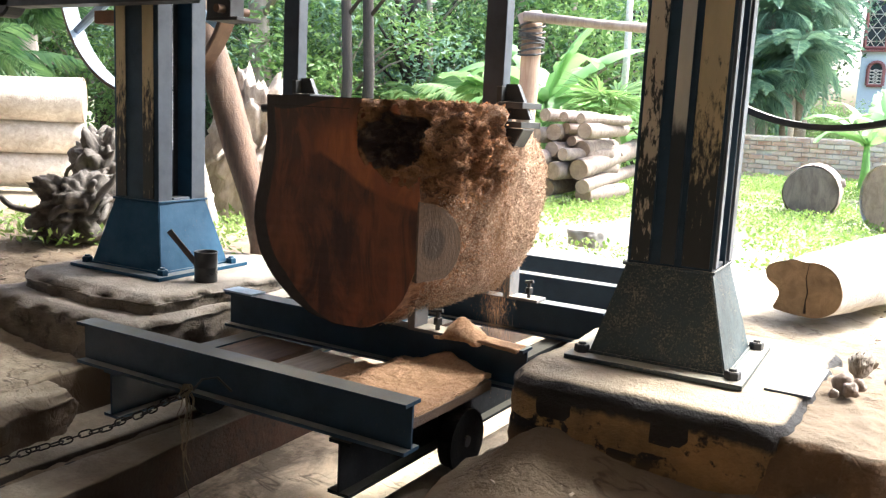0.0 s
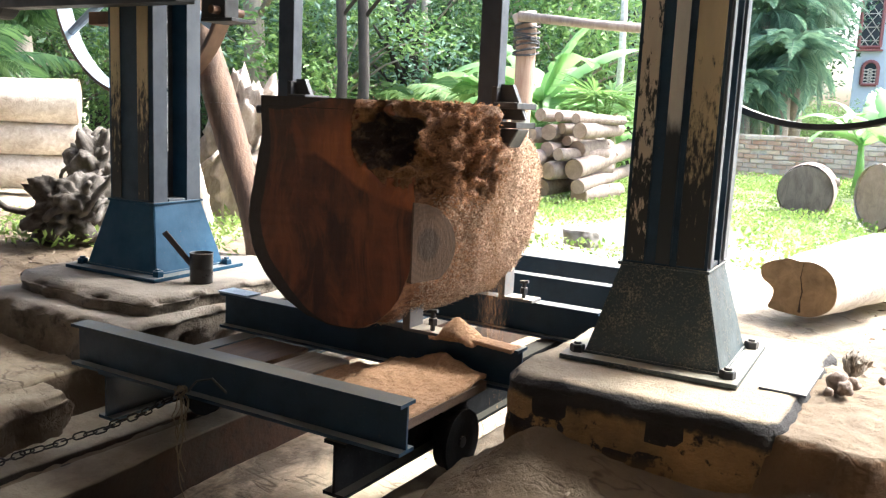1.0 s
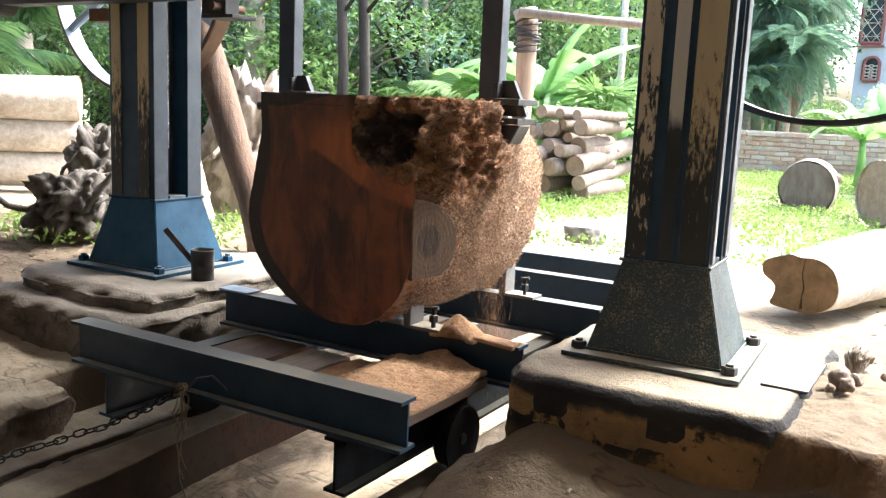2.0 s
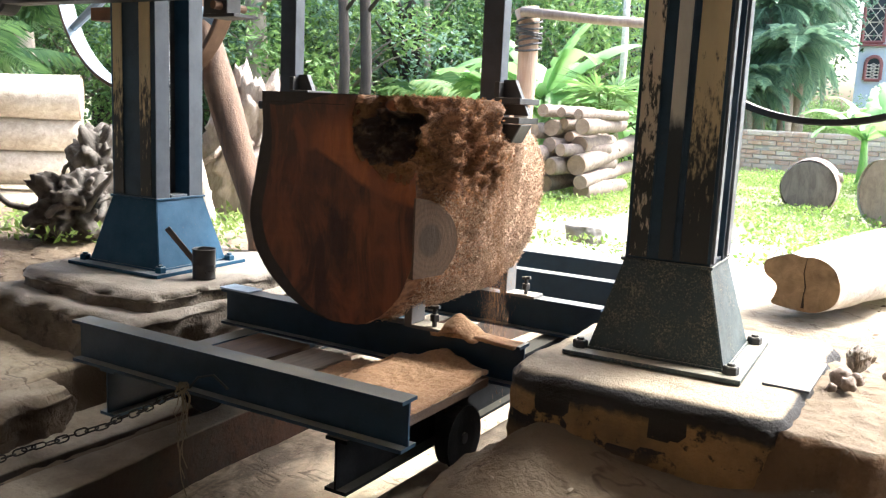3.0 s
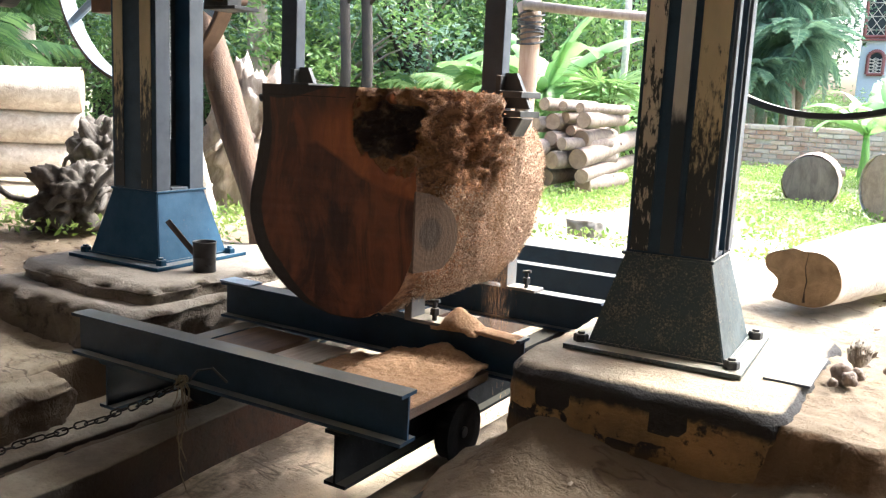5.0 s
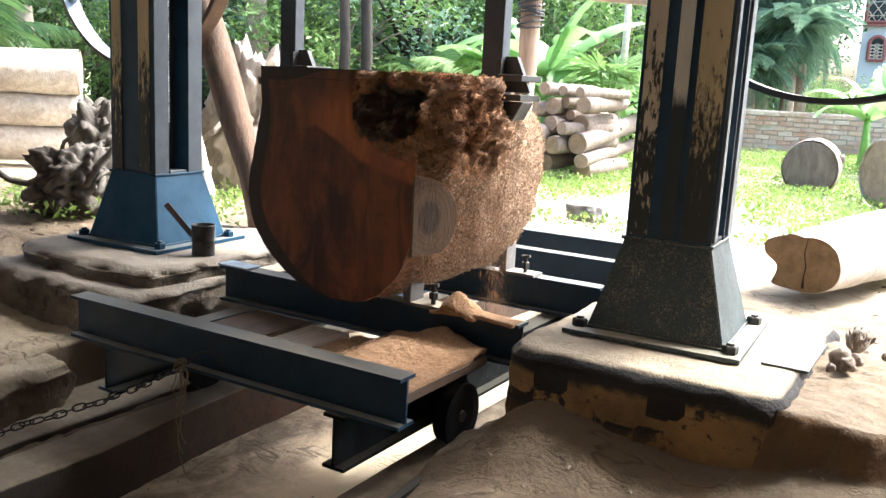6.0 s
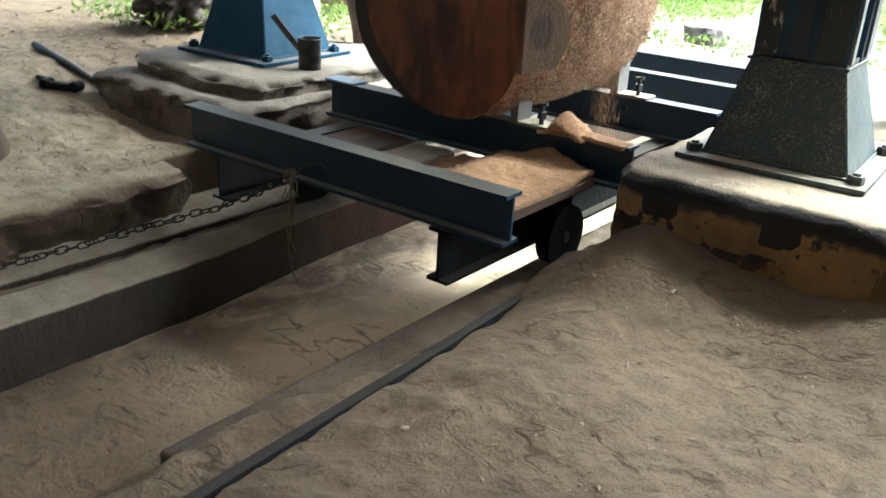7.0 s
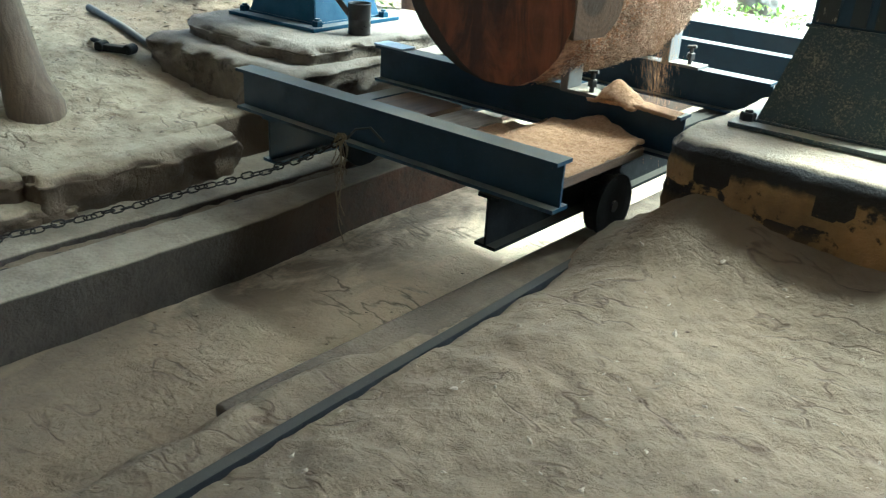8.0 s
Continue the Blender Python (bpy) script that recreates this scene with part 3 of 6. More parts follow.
def blade_guide(x, label, turn):
    g = sub("blade_guide", band_saw, pose(x, 3.05, 0), label)
    bm = bmesh.new()
    box(bm, -0.045, 0.045, -0.03, 0.03, 0.758, 2.0, 0.004)
    part("guide_bar", bm, COLUMN_SIDE, g)
    bm = bmesh.new()
    vs = [[bm.verts.new((px, py, pz)) for px, pz in ((0.05, 0.78), (0.05, 0.915), (0.10, 0.915), (0.165, 0.78))] for py in (-0.012, 0.012)]
    bm.faces.new(vs[0][::-1]), bm.faces.new(vs[1])
    for j in range(4):
        bm.faces.new((vs[0][j], vs[0][(j + 1) % 4], vs[1][(j + 1) % 4], vs[1][j]))
    part("gusset", bm, BLACK, g)
    bm = bmesh.new()
    box(bm, 0.03, 0.052, -0.05, 0.05, 0.70, 0.905, 0.003)
    part("cheek", bm, BLACK, g)
    for z in (0.748, 0.822):
        bm = bmesh.new()
        box(bm, 0.05, 0.155, -0.07, 0.10, z, z + 0.024, 0.003)
        part("jaw", bm, BLACK, g)
    bm = bmesh.new()
    lathe(bm, [(0.0, -0.02), (0.032, -0.02), (0.032, 0.02), (0.0, 0.02)], 16, pose(0.12, 0.02, 0.792))
    part("roller", bm, BRIGHT, g)
    bm = bmesh.new()
    vs = [[bm.verts.new((sx * w + 0.06, sy * 0.05, z)) for sx, sy in ((-1, -1), (1, -1), (1, 1), (-1, 1))] for w, z in ((0.055, 0.672), (0.095, 0.745))]
    bm.faces.new(vs[0][::-1]), bm.faces.new(vs[1])
    for j in range(4):
        bm.faces.new((vs[0][j], vs[0][(j + 1) % 4], vs[1][(j + 1) % 4], vs[1][j]))
    bmesh.ops.bevel(bm, geom=bm.edges[:], offset=0.004, segments=1, affect="EDGES")
    part("wedge_block", bm, BLACK, g)
    bm = bmesh.new()
    tube(bm, [(-0.10, -0.10, 0.772), (0.06, -0.05, 0.79)], [0.019, 0.019], 12)
    part("clamp_bolt", bm, BLACK, g)
    bm = bmesh.new()
    lathe(bm, [(0.0, 0.02), (0.02, 0.02), (0.024, 0.015), (0.024, -0.015), (0.0, -0.015)], 6, pose(0.03, -0.05, 0.79, 90, 20))
    part("clamp_nut", bm, RUST, g)
    return g


blade_guide(-2.705, "dark steel blade guide hanging behind the log", 1)
blade_guide(-1.655, "dark steel blade guide with clamp hanging over the log", -1)


# ---- carriage on rails ----
KNEE = mat_paint("grey_iron", (0.14, 0.135, 0.13), 0.9, 0.55)
carriage = thing("log_carriage", "dark blue steel log carriage of I beams on wheels", "log carriage", pose(0, 0, 0))
for x in (-2.475, -1.462):
    bm = ibeam(bmesh.new(), 3.1, 0.078, 0.168, "y")
    # the near beam takes the matt black to stand in for its shade
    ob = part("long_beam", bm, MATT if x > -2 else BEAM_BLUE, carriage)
    ob.matrix_basis = pose(x, 1.86, -0.151)
BEAMS = (1.888, 2.60, 3.345, 3.93, 4.48)
for y in BEAMS:
    bm = ibeam(bmesh.new(), 1.40, 0.076, 0.15, "x")
    ob = part("cross_beam", bm, BEAM_BLUE, carriage, "dark blue I beam, dusty on top")
    ob.matrix_basis = pose(-2.648, y, 0.0, 0, 0, 1.0)
for y in BEAMS[1:3]:
    bm = bmesh.new()
    box(bm, -2.652, -2.49, y - 0.043, y + 0.043, 0.001, 0.009, 0.001)
    part("packing_plate", bm, GREY, carriage, "pale worn plate")
for y in BEAMS[1:3]:
    bm = bmesh.new()
    box(bm, -1.708, -1.675, y - 0.045, y + 0.045, 0.001, 0.135, 0.004)
    box(bm, -1.676, -1.54, y - 0.045, y + 0.045, 0.001, 0.014, 0.002)
    knee = part("knee", bm, KNEE, carriage, "angle bracket holding the log")
    bm = bmesh.new()
    tube(bm, [(-1.595, y - 0.015, 0.012), (-1.595, y - 0.015, 0.09)], [0.009, 0.009], 8)
    lathe(bm, [(0.0, 0.06), (0.016, 0.06), (0.018, 0.055), (0.018, 0.035), (0.0, 0.035)], 6, pose(-1.595, y - 0.015, 0))
    tube(bm, [(-1.614, y - 0.015, 0.082), (-1.576, y - 0.015, 0.088)], [0.007, 0.007], 8)
    part("knee_bolt", bm, BLACK, knee)
for x, y in ((-2.467, 2.3), (-1.395, 2.43), (-2.467, 4.5), (-1.385, 4.5)):
    wheel = new("carriage_wheel")
    wheel.parent = carriage
    wheel.matrix_basis = pose(x, y, -0.305)
    bm = bmesh.new()
    lathe(bm, [(0.0, -0.03), (0.075, -0.03), (0.08, -0.024), (0.1, -0.022), (0.1, 0.02), (0.112, 0.024), (0.112, 0.036), (0.07, 0.036), (0.0, 0.03)], 32, pose(0, 0, 0, 0, 90))
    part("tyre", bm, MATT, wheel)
    bm = bmesh.new()
    tube(bm, [(-0.08, 0, 0), (0.038, 0, 0)], [0.02, 0.02], 12)
    part("axle", bm, BLACK, wheel)
for x, y in ((-1.43, 2.46), (-2.40, 2.46)):
    bm = bmesh.new()
    box(bm, x - 0.02, x + 0.02, y - 0.08, y + 0.08, -0.34, -0.20, 0.004)
    part("axle_box", bm, MATT, carriage)

# deck boards between the first two beams, under sawdust
DECKWOOD = mat_wood("dusty_board", (0.58, 0.50, 0.40), (0.40, 0.33, 0.25), (1, 0.1, 1))
DARKWOOD = mat_wood("dark_board", (0.16, 0.10, 0.06), (0.09, 0.06, 0.04), (1, 0.1, 1))
for x0, x1, z, mt in ((-1.715, -1.345, -0.118, DARKWOOD), (-1.905, -1.76, -0.158, DECKWOOD), (-2.13, -1.945, -0.158, DECKWOOD), (-2.42, -2.15, -0.150, DARKWOOD)):
    bm = bmesh.new()
    box(bm, x0, x1, 1.935, 2.555, z - (0.032 if z > -0.13 else 0.026), z, 0.003)
    part("deck_board", bm, mt, carriage)
for y in (2.17, 2.50):
    bm = bmesh.new()
    box(bm, -2.436, -1.505, y - 0.03, y + 0.03, -0.235, -0.186, 0.003)
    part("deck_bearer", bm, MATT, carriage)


def dust_sheet(name, x0, x1, y0, y1, height, label, group=""):
    """Sawdust lying on something: a closed low heap with a height at each point."""
    bm = bmesh.new()
    nx, ny = max(6, int((x1 - x0) / 0.012)), max(6, int((y1 - y0) / 0.012))
    g = []
    for j in range(ny + 1):
        for i in range(nx + 1):
            x, y = x0 + (x1 - x0) * i / nx, y0 + (y1 - y0) * j / ny
            z = height(x, y)
            g.append(bm.verts.new((x, y, z)))
    for j in range(ny):
        for i in range(nx):
            bm.faces.new([g[k] for k in (j * (nx + 1) + i, j * (nx + 1) + i + 1, (j + 1) * (nx + 1) + i + 1, (j + 1) * (nx + 1) + i)])
    low = bmesh.ops.extrude_edge_only(bm, edges=[e for e in bm.edges if e.is_boundary])
    for v in low["geom"]:
        if isinstance(v, bmesh.types.BMVert):
            v.co.z -= 0.012
    bmesh.ops.recalc_face_normals(bm, faces=bm.faces[:])
    return tagged(part(name, bm, DUSTMAT, smooth=True), label, "sawdust", group, "stuff")


DUSTS = [
    dust_sheet("sawdust_layer", -1.713, -1.347, 1.937, 2.553, lambda x, y: -0.107 + 0.010 * fbm((x * 9, y * 9, 2)) + 0.007 * fbm((x * 34, y * 34, 5), 3) + 0.012 * smooth_step(y, 2.3, 2.55)
               + 0.06 * max(0, 1 - math.hypot((x + 1.52) / 0.13, (y - 2.58) / 0.12)), "thick reddish sawdust lying on the carriage deck boards", "sawdust on the carriage"),
    dust_sheet("sawdust_layer", -2.12, -1.735, 1.95, 2.54, lambda x, y: -0.150 + 0.011 * fbm((x * 8, y * 8, 6)) + 0.007 * fbm((x * 34, y * 34, 3), 3) + 0.04 * smooth_step(x, -1.80, -1.735) - 0.022 * smooth_step(x, -1.88, -1.95) + 0.010 * smooth_step(x, -2.0, -2.06),
               "loose sawdust sloping over the lower deck boards", "sawdust on the carriage"),
    dust_sheet("sawdust_layer", -1.60, -1.262, 2.564, 2.637, lambda x, y: 0.003 + 0.006 * abs(fbm((x * 16, y * 16, 1))) + 0.008 * max(0, 1 - abs(x + 1.40) / 0.12),
               "thin reddish sawdust on the carriage beam", "sawdust on the carriage"),
    dust_sheet("sawdust_heap", -1.585, -1.405, 2.545, 2.665, lambda x, y: 0.080 * max(0, 1 - math.hypot((x + 1.50) / (0.075 if x < -1.5 else 0.10), (y - 2.60) / 0.072) * (1 + 0.12 * fbm((x * 18, y * 18, 2)))) ** 0.85
               + 0.003 + 0.003 * fbm((x * 60, y * 60, 1), 2), "heap of reddish sawdust on the carriage beam", "sawdust on the carriage"),
]


# ---- the log ----
OUTLINE = [(-2.292, 0.83), (-2.292, 0.76), (-2.283, 0.70), (-2.302, 0.61), (-2.322, 0.52), (-2.345, 0.42), (-2.352, 0.35), (-2.318, 0.235), (-2.262, 0.155), (-2.16, 0.075),
           (-2.06, 0.03), (-1.93, 0.004), (-1.81, 0.012), (-1.715, 0.06), (-1.635, 0.15), (-1.585, 0.28), (-1.558, 0.45), (-1.565, 0.60), (-1.60, 0.73), (-1.66, 0.83)]
NOTCH = [(-1.587, 0.493), (-1.725, 0.52), (-1.826, 0.585), (-1.871, 0.68), (-1.868, 0.90)]
Y_FRONT, Y_BACK, TOP_Z = 2.42, 3.40, 0.83


def rot_mask(x, z):
    """1 in the black rotten heart of the hollow, 0 outside its ragged edge."""
    r = math.hypot((x + 1.755) / 0.125, (z - 0.705) / 0.105) + 0.35 * noise.noise(Vector((x * 14, z * 14, 2.0))) + 0.18 * noise.noise(Vector((x * 40, z * 40, 6.0)))
    return smooth_step(r, 1.15, 0.75)


def notch_depth(x, z):
    """How far the end of the log is hollowed back at this height and breadth."""
    x0, z0 = x, z
    x, z = x + 0.016 * noise.noise(Vector((x0 * 11, z0 * 11, 1.0))), z + 0.016 * noise.noise(Vector((x0 * 11, z0 * 11, 7.0)))
    if x0 < -1.90:
        return 0.0
    z -= 0.03 * smooth_step(x0, -1.70, -1.60) * noise.noise(Vector((x0 * 25, z0 * 9, 4.0)))
    zb = np.interp(x, [p[0] for p in NOTCH[:4]][::-1], [p[1] for p in NOTCH[:4]][::-1])
    if x < -1.868:
        return 0.0
    e = min(z - zb, (x + 1.871) * 1.6 + max(0.0, 0.66 - z) * 2)
    if e <= 0:
        return 0.0
    s = smooth_step(e, 0.0, 0.16)
    d = 0.075 * s + 0.025 * rot_mask(x, z)
    d *= 1 - 0.45 * smooth_step(z, 0.75, 0.81)
    k = smooth_step(e, 0, 0.06)
    return max(0.0, d + k * (0.055 * fbm((x * 9, z * 9, 3.0)) + 0.04 * fbm((x * 26, z * 26, 1.0), 3)))


def mat_log_face():
    """Dark red heartwood with saw grain, an orange band of sapwood along the hollow, brown rim."""
    m = material("red_end_grain", (0.16, 0.055, 0.025), 0.62)
    n = Nodes(m)
    p = n.coords()
    warp = n.noise(p, 3.2, 4, 0.6)
    x, z = n.axis(p, 0), n.axis(p, 2)
    crumb0 = n.noise(p, 40, 5, 0.7)
    rays = n.noise(n.coords((1, 1, 0.16)), 38, 7, 0.7, 0.4)
    fine = n.noise(p, 130, 4, 0.7)
    heart = n.mix(n.step(rays, 0.35, 0.7), (0.075, 0.026, 0.014), (0.038, 0.015, 0.010))
    heart = n.mix(n.step(n.noise(p, 5.5, 4), 0.48, 0.70, 0.0, 0.8), heart, (0.16, 0.048, 0.019))
    sap = n.mix(n.step(rays, 0.3, 0.7), (0.44, 0.135, 0.036), (0.25, 0.076, 0.023))
    at = n.t.nodes.new("ShaderNodeAttribute")
    at.attribute_name = "sapwood"
    level = n.math("ADD", at.outputs["Fac"], n.math("MULTIPLY", n.math("SUBTRACT", warp, 0.5), 0.35))
    at2 = n.t.nodes.new("ShaderNodeAttribute")
    at2.attribute_name = "sap_tone"
    sap = n.mix(at2.outputs["Fac"], (0.085, 0.036, 0.019), sap)
    c = n.mix(n.step(level, 0.42, 0.58), heart, sap)
    at5 = n.t.nodes.new("ShaderNodeAttribute")
    at5.attribute_name = "rim"
    rim = n.step(n.math("ADD", at5.outputs["Fac"], n.math("MULTIPLY", n.math("SUBTRACT", n.noise(p, 22, 5, 0.7), 0.5), 0.5)), 0.35, 0.6)
    c = n.mix(rim, c, n.mix(crumb0, (0.016, 0.011, 0.008), (0.045, 0.028, 0.018)))
    # rays of lighter red fanning in the heart, and dried dust low on the edge
    fan = n.noise(n.coords((1, 1, 0.35)), 9, 5, 0.6, 1.0)
    c = n.mix(n.math("MULTIPLY", n.step(fan, 0.46, 0.64, 0.0, 0.85), n.math("SUBTRACT", 1.0, rim)), c, (0.23, 0.072, 0.027))
    # crumbled bark and sawdust in the hollow, black rot in its depth
    at3 = n.t.nodes.new("ShaderNodeAttribute")
    at3.attribute_name = "hollow"
    at4 = n.t.nodes.new("ShaderNodeAttribute")
    at4.attribute_name = "rot"
    crumb = n.noise(p, 30, 7, 0.75)
    dusty = n.mix(n.step(crumb, 0.36, 0.58), (0.20, 0.086, 0.037), (0.58, 0.295, 0.125))
    dusty = n.mix(n.step(fine, 0.58, 0.72, 0.0, 0.4), dusty, (0.50, 0.30, 0.16))
    deep = n.math("ADD", at4.outputs["Fac"], n.math("MULTIPLY", n.math("SUBTRACT", crumb, 0.5), 1.8))
    dusty = n.mix(n.step(deep, 0.40, 0.75), dusty, n.mix(n.step(n.noise(p, 16, 6, 0.7), 0.5, 0.68), (0.070, 0.046, 0.030), (0.36, 0.23, 0.14)))
    inside = n.step(n.math("ADD", at3.outputs["Fac"], n.math("MULTIPLY", n.math("SUBTRACT", crumb, 0.5), 0.4)), 0.4, 0.6)
    n.colour(n.mix(inside, c, dusty))
    relief = n.math("ADD", n.math("MULTIPLY", rays, 0.35), n.math("MULTIPLY", fine, 0.1))
    n.bump(n.math("ADD", relief, n.math("MULTIPLY", n.math("MULTIPLY", crumb, inside), 5.0)), 1.0, 0.010)
    return m


def mat_bark():
    m = material("dusty_red_bark", (0.3, 0.18, 0.1), 0.95)
    n = Nodes(m)
    p = n.coords((1, 0.45, 1))
    q = n.coords()
    crack, mid, fine = n.noise(p, 34, 8, 0.72, 0.8), n.noise(q, 9, 6), n.noise(q, 150, 3, 0.8)
    c = n.mix(n.step(crack, 0.38, 0.60), (0.105, 0.047, 0.025), (0.46, 0.235, 0.112))
    c = n.mix(n.step(mid, 0.42, 0.66, 0.0, 0.5), c, (0.36, 0.155, 0.066))
    fleck = n.noise(n.coords((1, 0.5, 1)), 95, 4, 0.7, 1.2)
    c = n.mix(n.step(fleck, 0.56, 0.66, 0.0, 0.55), c, (0.46, 0.29, 0.17))
    # shavings caked behind the blade, painted paler to carry the sun on that flank
    caked_lit = n.step(n.math("ADD", n.axis(q, 1), n.math("MULTIPLY", n.math("SUBTRACT", mid, 0.5), 0.5)), 2.70, 3.08)
    pale = n.mix(n.step(fleck, 0.40, 0.62), (0.34, 0.19, 0.115), (0.80, 0.61, 0.44))
    c = n.mix(n.math("MULTIPLY", caked_lit, 0.95), c, pale)
    n.colour(c)
    n.bump(n.math("ADD", n.math("MULTIPLY", crack, 2.0), n.math("ADD", n.math("MULTIPLY", fleck, 0.9), n.math("MULTIPLY", fine, 0.3))), 1.0, 0.016)
    return m


def build_log():
    log = thing("log", "huge reddish hardwood log with hollow side, half sawn on the carriage", "log", pose(0, 0, 0))
    pts = [Vector((min(x, -1.588), 0, z)) for x, z in OUTLINE]
    side_x, side_z = [p[0] for p in OUTLINE[13:]], [p[1] for p in OUTLINE[13:]]
    dense = []
    for a, b in zip(pts, pts[1:] + pts[:1]):
        k = max(1, int((b - a).length / 0.0095))
        dense += [a.lerp(b, j / k) for j in range(k)]
    for _ in range(10):
        dense = [p if p.z > 0.825 else (dense[i - 1] + p * 2 + dense[(i + 1) % len(dense)]) / 4 for i, p in enumerate(dense)]
    nt, c = len(dense), Vector((-1.95, 0, 0.42))

    def surface(p, v):
        """A point of the outline at v from the front (0) to the back (1)."""
        y0 = Y_FRONT + notch_depth(p.x, p.z)
        y = y0 + (Y_BACK - y0) * v
        out = (p - c).normalized()
        flat = 1.0 if p.z < 0.825 else 0.0
        rough = smooth_step(p.x, -1.8, -1.65)
        upper = rough * smooth_step(p.z, 0.45, 0.58) * smooth_step(v, 0.62, 0.45)
        swell = max(0.0, float(np.interp(p.z, side_z, side_x)) + 1.588) if p.x > -1.9 and p.z < 0.825 else 0.0
        s = Vector((p.x + (swell + 0.012 * flat * rough) * smooth_step(y, Y_FRONT, Y_FRONT + 0.17), y, p.z))
        d = 0.010 * fbm((s.x * 5, y * 4, s.z * 5)) + 0.007 * fbm((s.x * 30, y * 14, s.z * 30), 3)
        d += upper * (0.030 + 0.085 * fbm((s.x * 9, y * 10, s.z * 4)) + 0.03 * abs(fbm((s.x * 14, y * 16, s.z * 6), 3)) + 0.045 * fbm((s.x * 24, y * 24, s.z * 24), 3))
        d += rough * 0.0045 * fbm((s.x * 40, y * 30, s.z * 40), 3)
        d -= 0.05 * rough * smooth_step(v, 0.86, 1.0) ** 2 + 0.03 * smooth_step(p.z, 0.3, 0.05) * smooth_step(v, 0.5, 1.0) * rough
        d -= 0.09 * rough * smooth_step(p.z, 0.68, 0.82) * smooth_step(v, 0.5, 0.6)
        d *= flat * (smooth_step(v, 0, 0.02) * 0.8 + 0.2)
        s += Vector((out.x, 0, out.z)) * d
        s.z = max(0.003, min(s.z, TOP_Z + 0.004 * rough * fbm((s.x * 20, y * 20, 0), 3)))
        edge = -1.588 + (s.y - Y_FRONT) * 0.43
        if s.y < 2.59 and 0.19 < s.z < 0.50 and s.x > edge - 0.003:
            s.x = edge - 0.003
        return s

    nv = 110
    bm = bmesh.new()
    rings = [[bm.verts.new(surface(p, k / nv)) for p in dense] for k in range(nv + 1)]
    for a, b in zip(rings, rings[1:]):
        for j in range(nt):
            i = (j + 1) % nt
            f = bm.faces.new((a[j], b[j], b[i], a[i]))
            f.material_index = 1 if dense[j].z > 0.825 and dense[i].z > 0.825 else 0
    bm.faces.new(rings[-1])
    bmesh.ops.recalc_face_normals(bm, faces=bm.faces[:])
    bark = part("bark", bm, (BARK, TOPWOOD), log, "rough dusty reddish bark", True)
    # the sawn end with its hollow
    bm = bmesh.new()
    steps = 76
    front = [[bm.verts.new(surface(dense[j], 0.0)) for j in range(nt)]]
    for k in range(1, steps):
        t = 1 - k / steps
        ring = []
        for j in range(nt):
            q = c.lerp(dense[j], t)
            ring.append(bm.verts.new((q.x, Y_FRONT + notch_depth(q.x, q.z) + 0.0015 * fbm((q.x * 4, q.z * 40, 0), 2), q.z)))
        front.append(ring)
    mid = bm.verts.new((c.x, Y_FRONT, c.z))
    for a, b in zip(front, front[1:]):
        for j in range(nt):
            i = (j + 1) % nt
            bm.faces.new((a[j], a[i], b[i], b[j]))
    for j in range(nt):
        bm.faces.new((front[-1][j], front[-1][(j + 1) % nt], mid))
    bmesh.ops.recalc_face_normals(bm, faces=bm.faces[:])
    if sum(f.normal.y * f.calc_area() for f in bm.faces) > 0:
        bmesh.ops.reverse_faces(bm, faces=bm.faces[:])
    face = part("end_face", bm, LOGFACE, log, "dark red sawn end with orange sapwood", True).data
    # where the pale sapwood lies on the end: above the curved edge of the heart
    hx, hz = (-2.4, -2.166, -2.028, -1.927, -1.826, -1.70, -1.55), (0.56, 0.60, 0.635, 0.585, 0.52, 0.484, 0.455)
    for key in ("sapwood", "sap_tone", "hollow", "rot", "rim"):
        face.attributes.new(key, "FLOAT", "POINT")
    sap, tone, hollow, rot, bark_rim = (face.attributes[key] for key in ("sapwood", "sap_tone", "hollow", "rot", "rim"))
    for k, v in enumerate(face.vertices):
        x, z = v.co.x, v.co.z
        depth = 1 - (k // nt) / steps if k < nt * steps else 0.0
        width = 0.075 * smooth_step(x, -1.95, -2.22) + 0.006
        bark_rim.data[k].value = smooth_step((1 - depth) * math.hypot(x - c.x, z - c.z) / max(depth, 0.1), width, width * 0.5) * smooth_step(x, -1.75, -1.9)
        hollow.data[k].value = smooth_step(v.co.y - Y_FRONT, 0.003, 0.02)
        rot.data[k].value = rot_mask(x, z)
        e = v.co.z - float(np.interp(v.co.x, hx, hz))
        sap.data[k].value = min(max(0.5 + e * 9, 0), 1)
        tone.data[k].value = smooth_step(v.co.x, -2.12, -1.98) * smooth_step(v.co.z - (v.co.x + 1.95) * 0.3, 0.80, 0.68)
    # grey cut of a side branch
    bm = bmesh.new()
    prof = [(-1.5885, 0.492), (-1.5885, 0.212)] + [(-1.587 + 0.070 * math.sqrt(max(0.0, 1 - ((a - 0.45) / 0.56) ** 2)), 0.215 + 0.273 * a) for a in np.linspace(0.02, 0.98, 22)]
    vs = [[bm.verts.new((x + o, Y_FRONT + (x + 1.587) / 0.43 - o * 0.43, z)) for x, z in prof] for o in (-0.03, 0.003)]
    n = len(prof)
    bm.faces.new(vs[1]), bm.faces.new(vs[0][::-1])
    for j in range(n):
        bm.faces.new((vs[0][j], vs[0][(j + 1) % n], vs[1][(j + 1) % n], vs[1][j]))
    bmesh.ops.recalc_face_normals(bm, faces=bm.faces[:])
    part("branch_cut", bm, KNOT, log, "smooth grey cut of a side branch")
    # kerf of the blade across the end
    bm = bmesh.new()
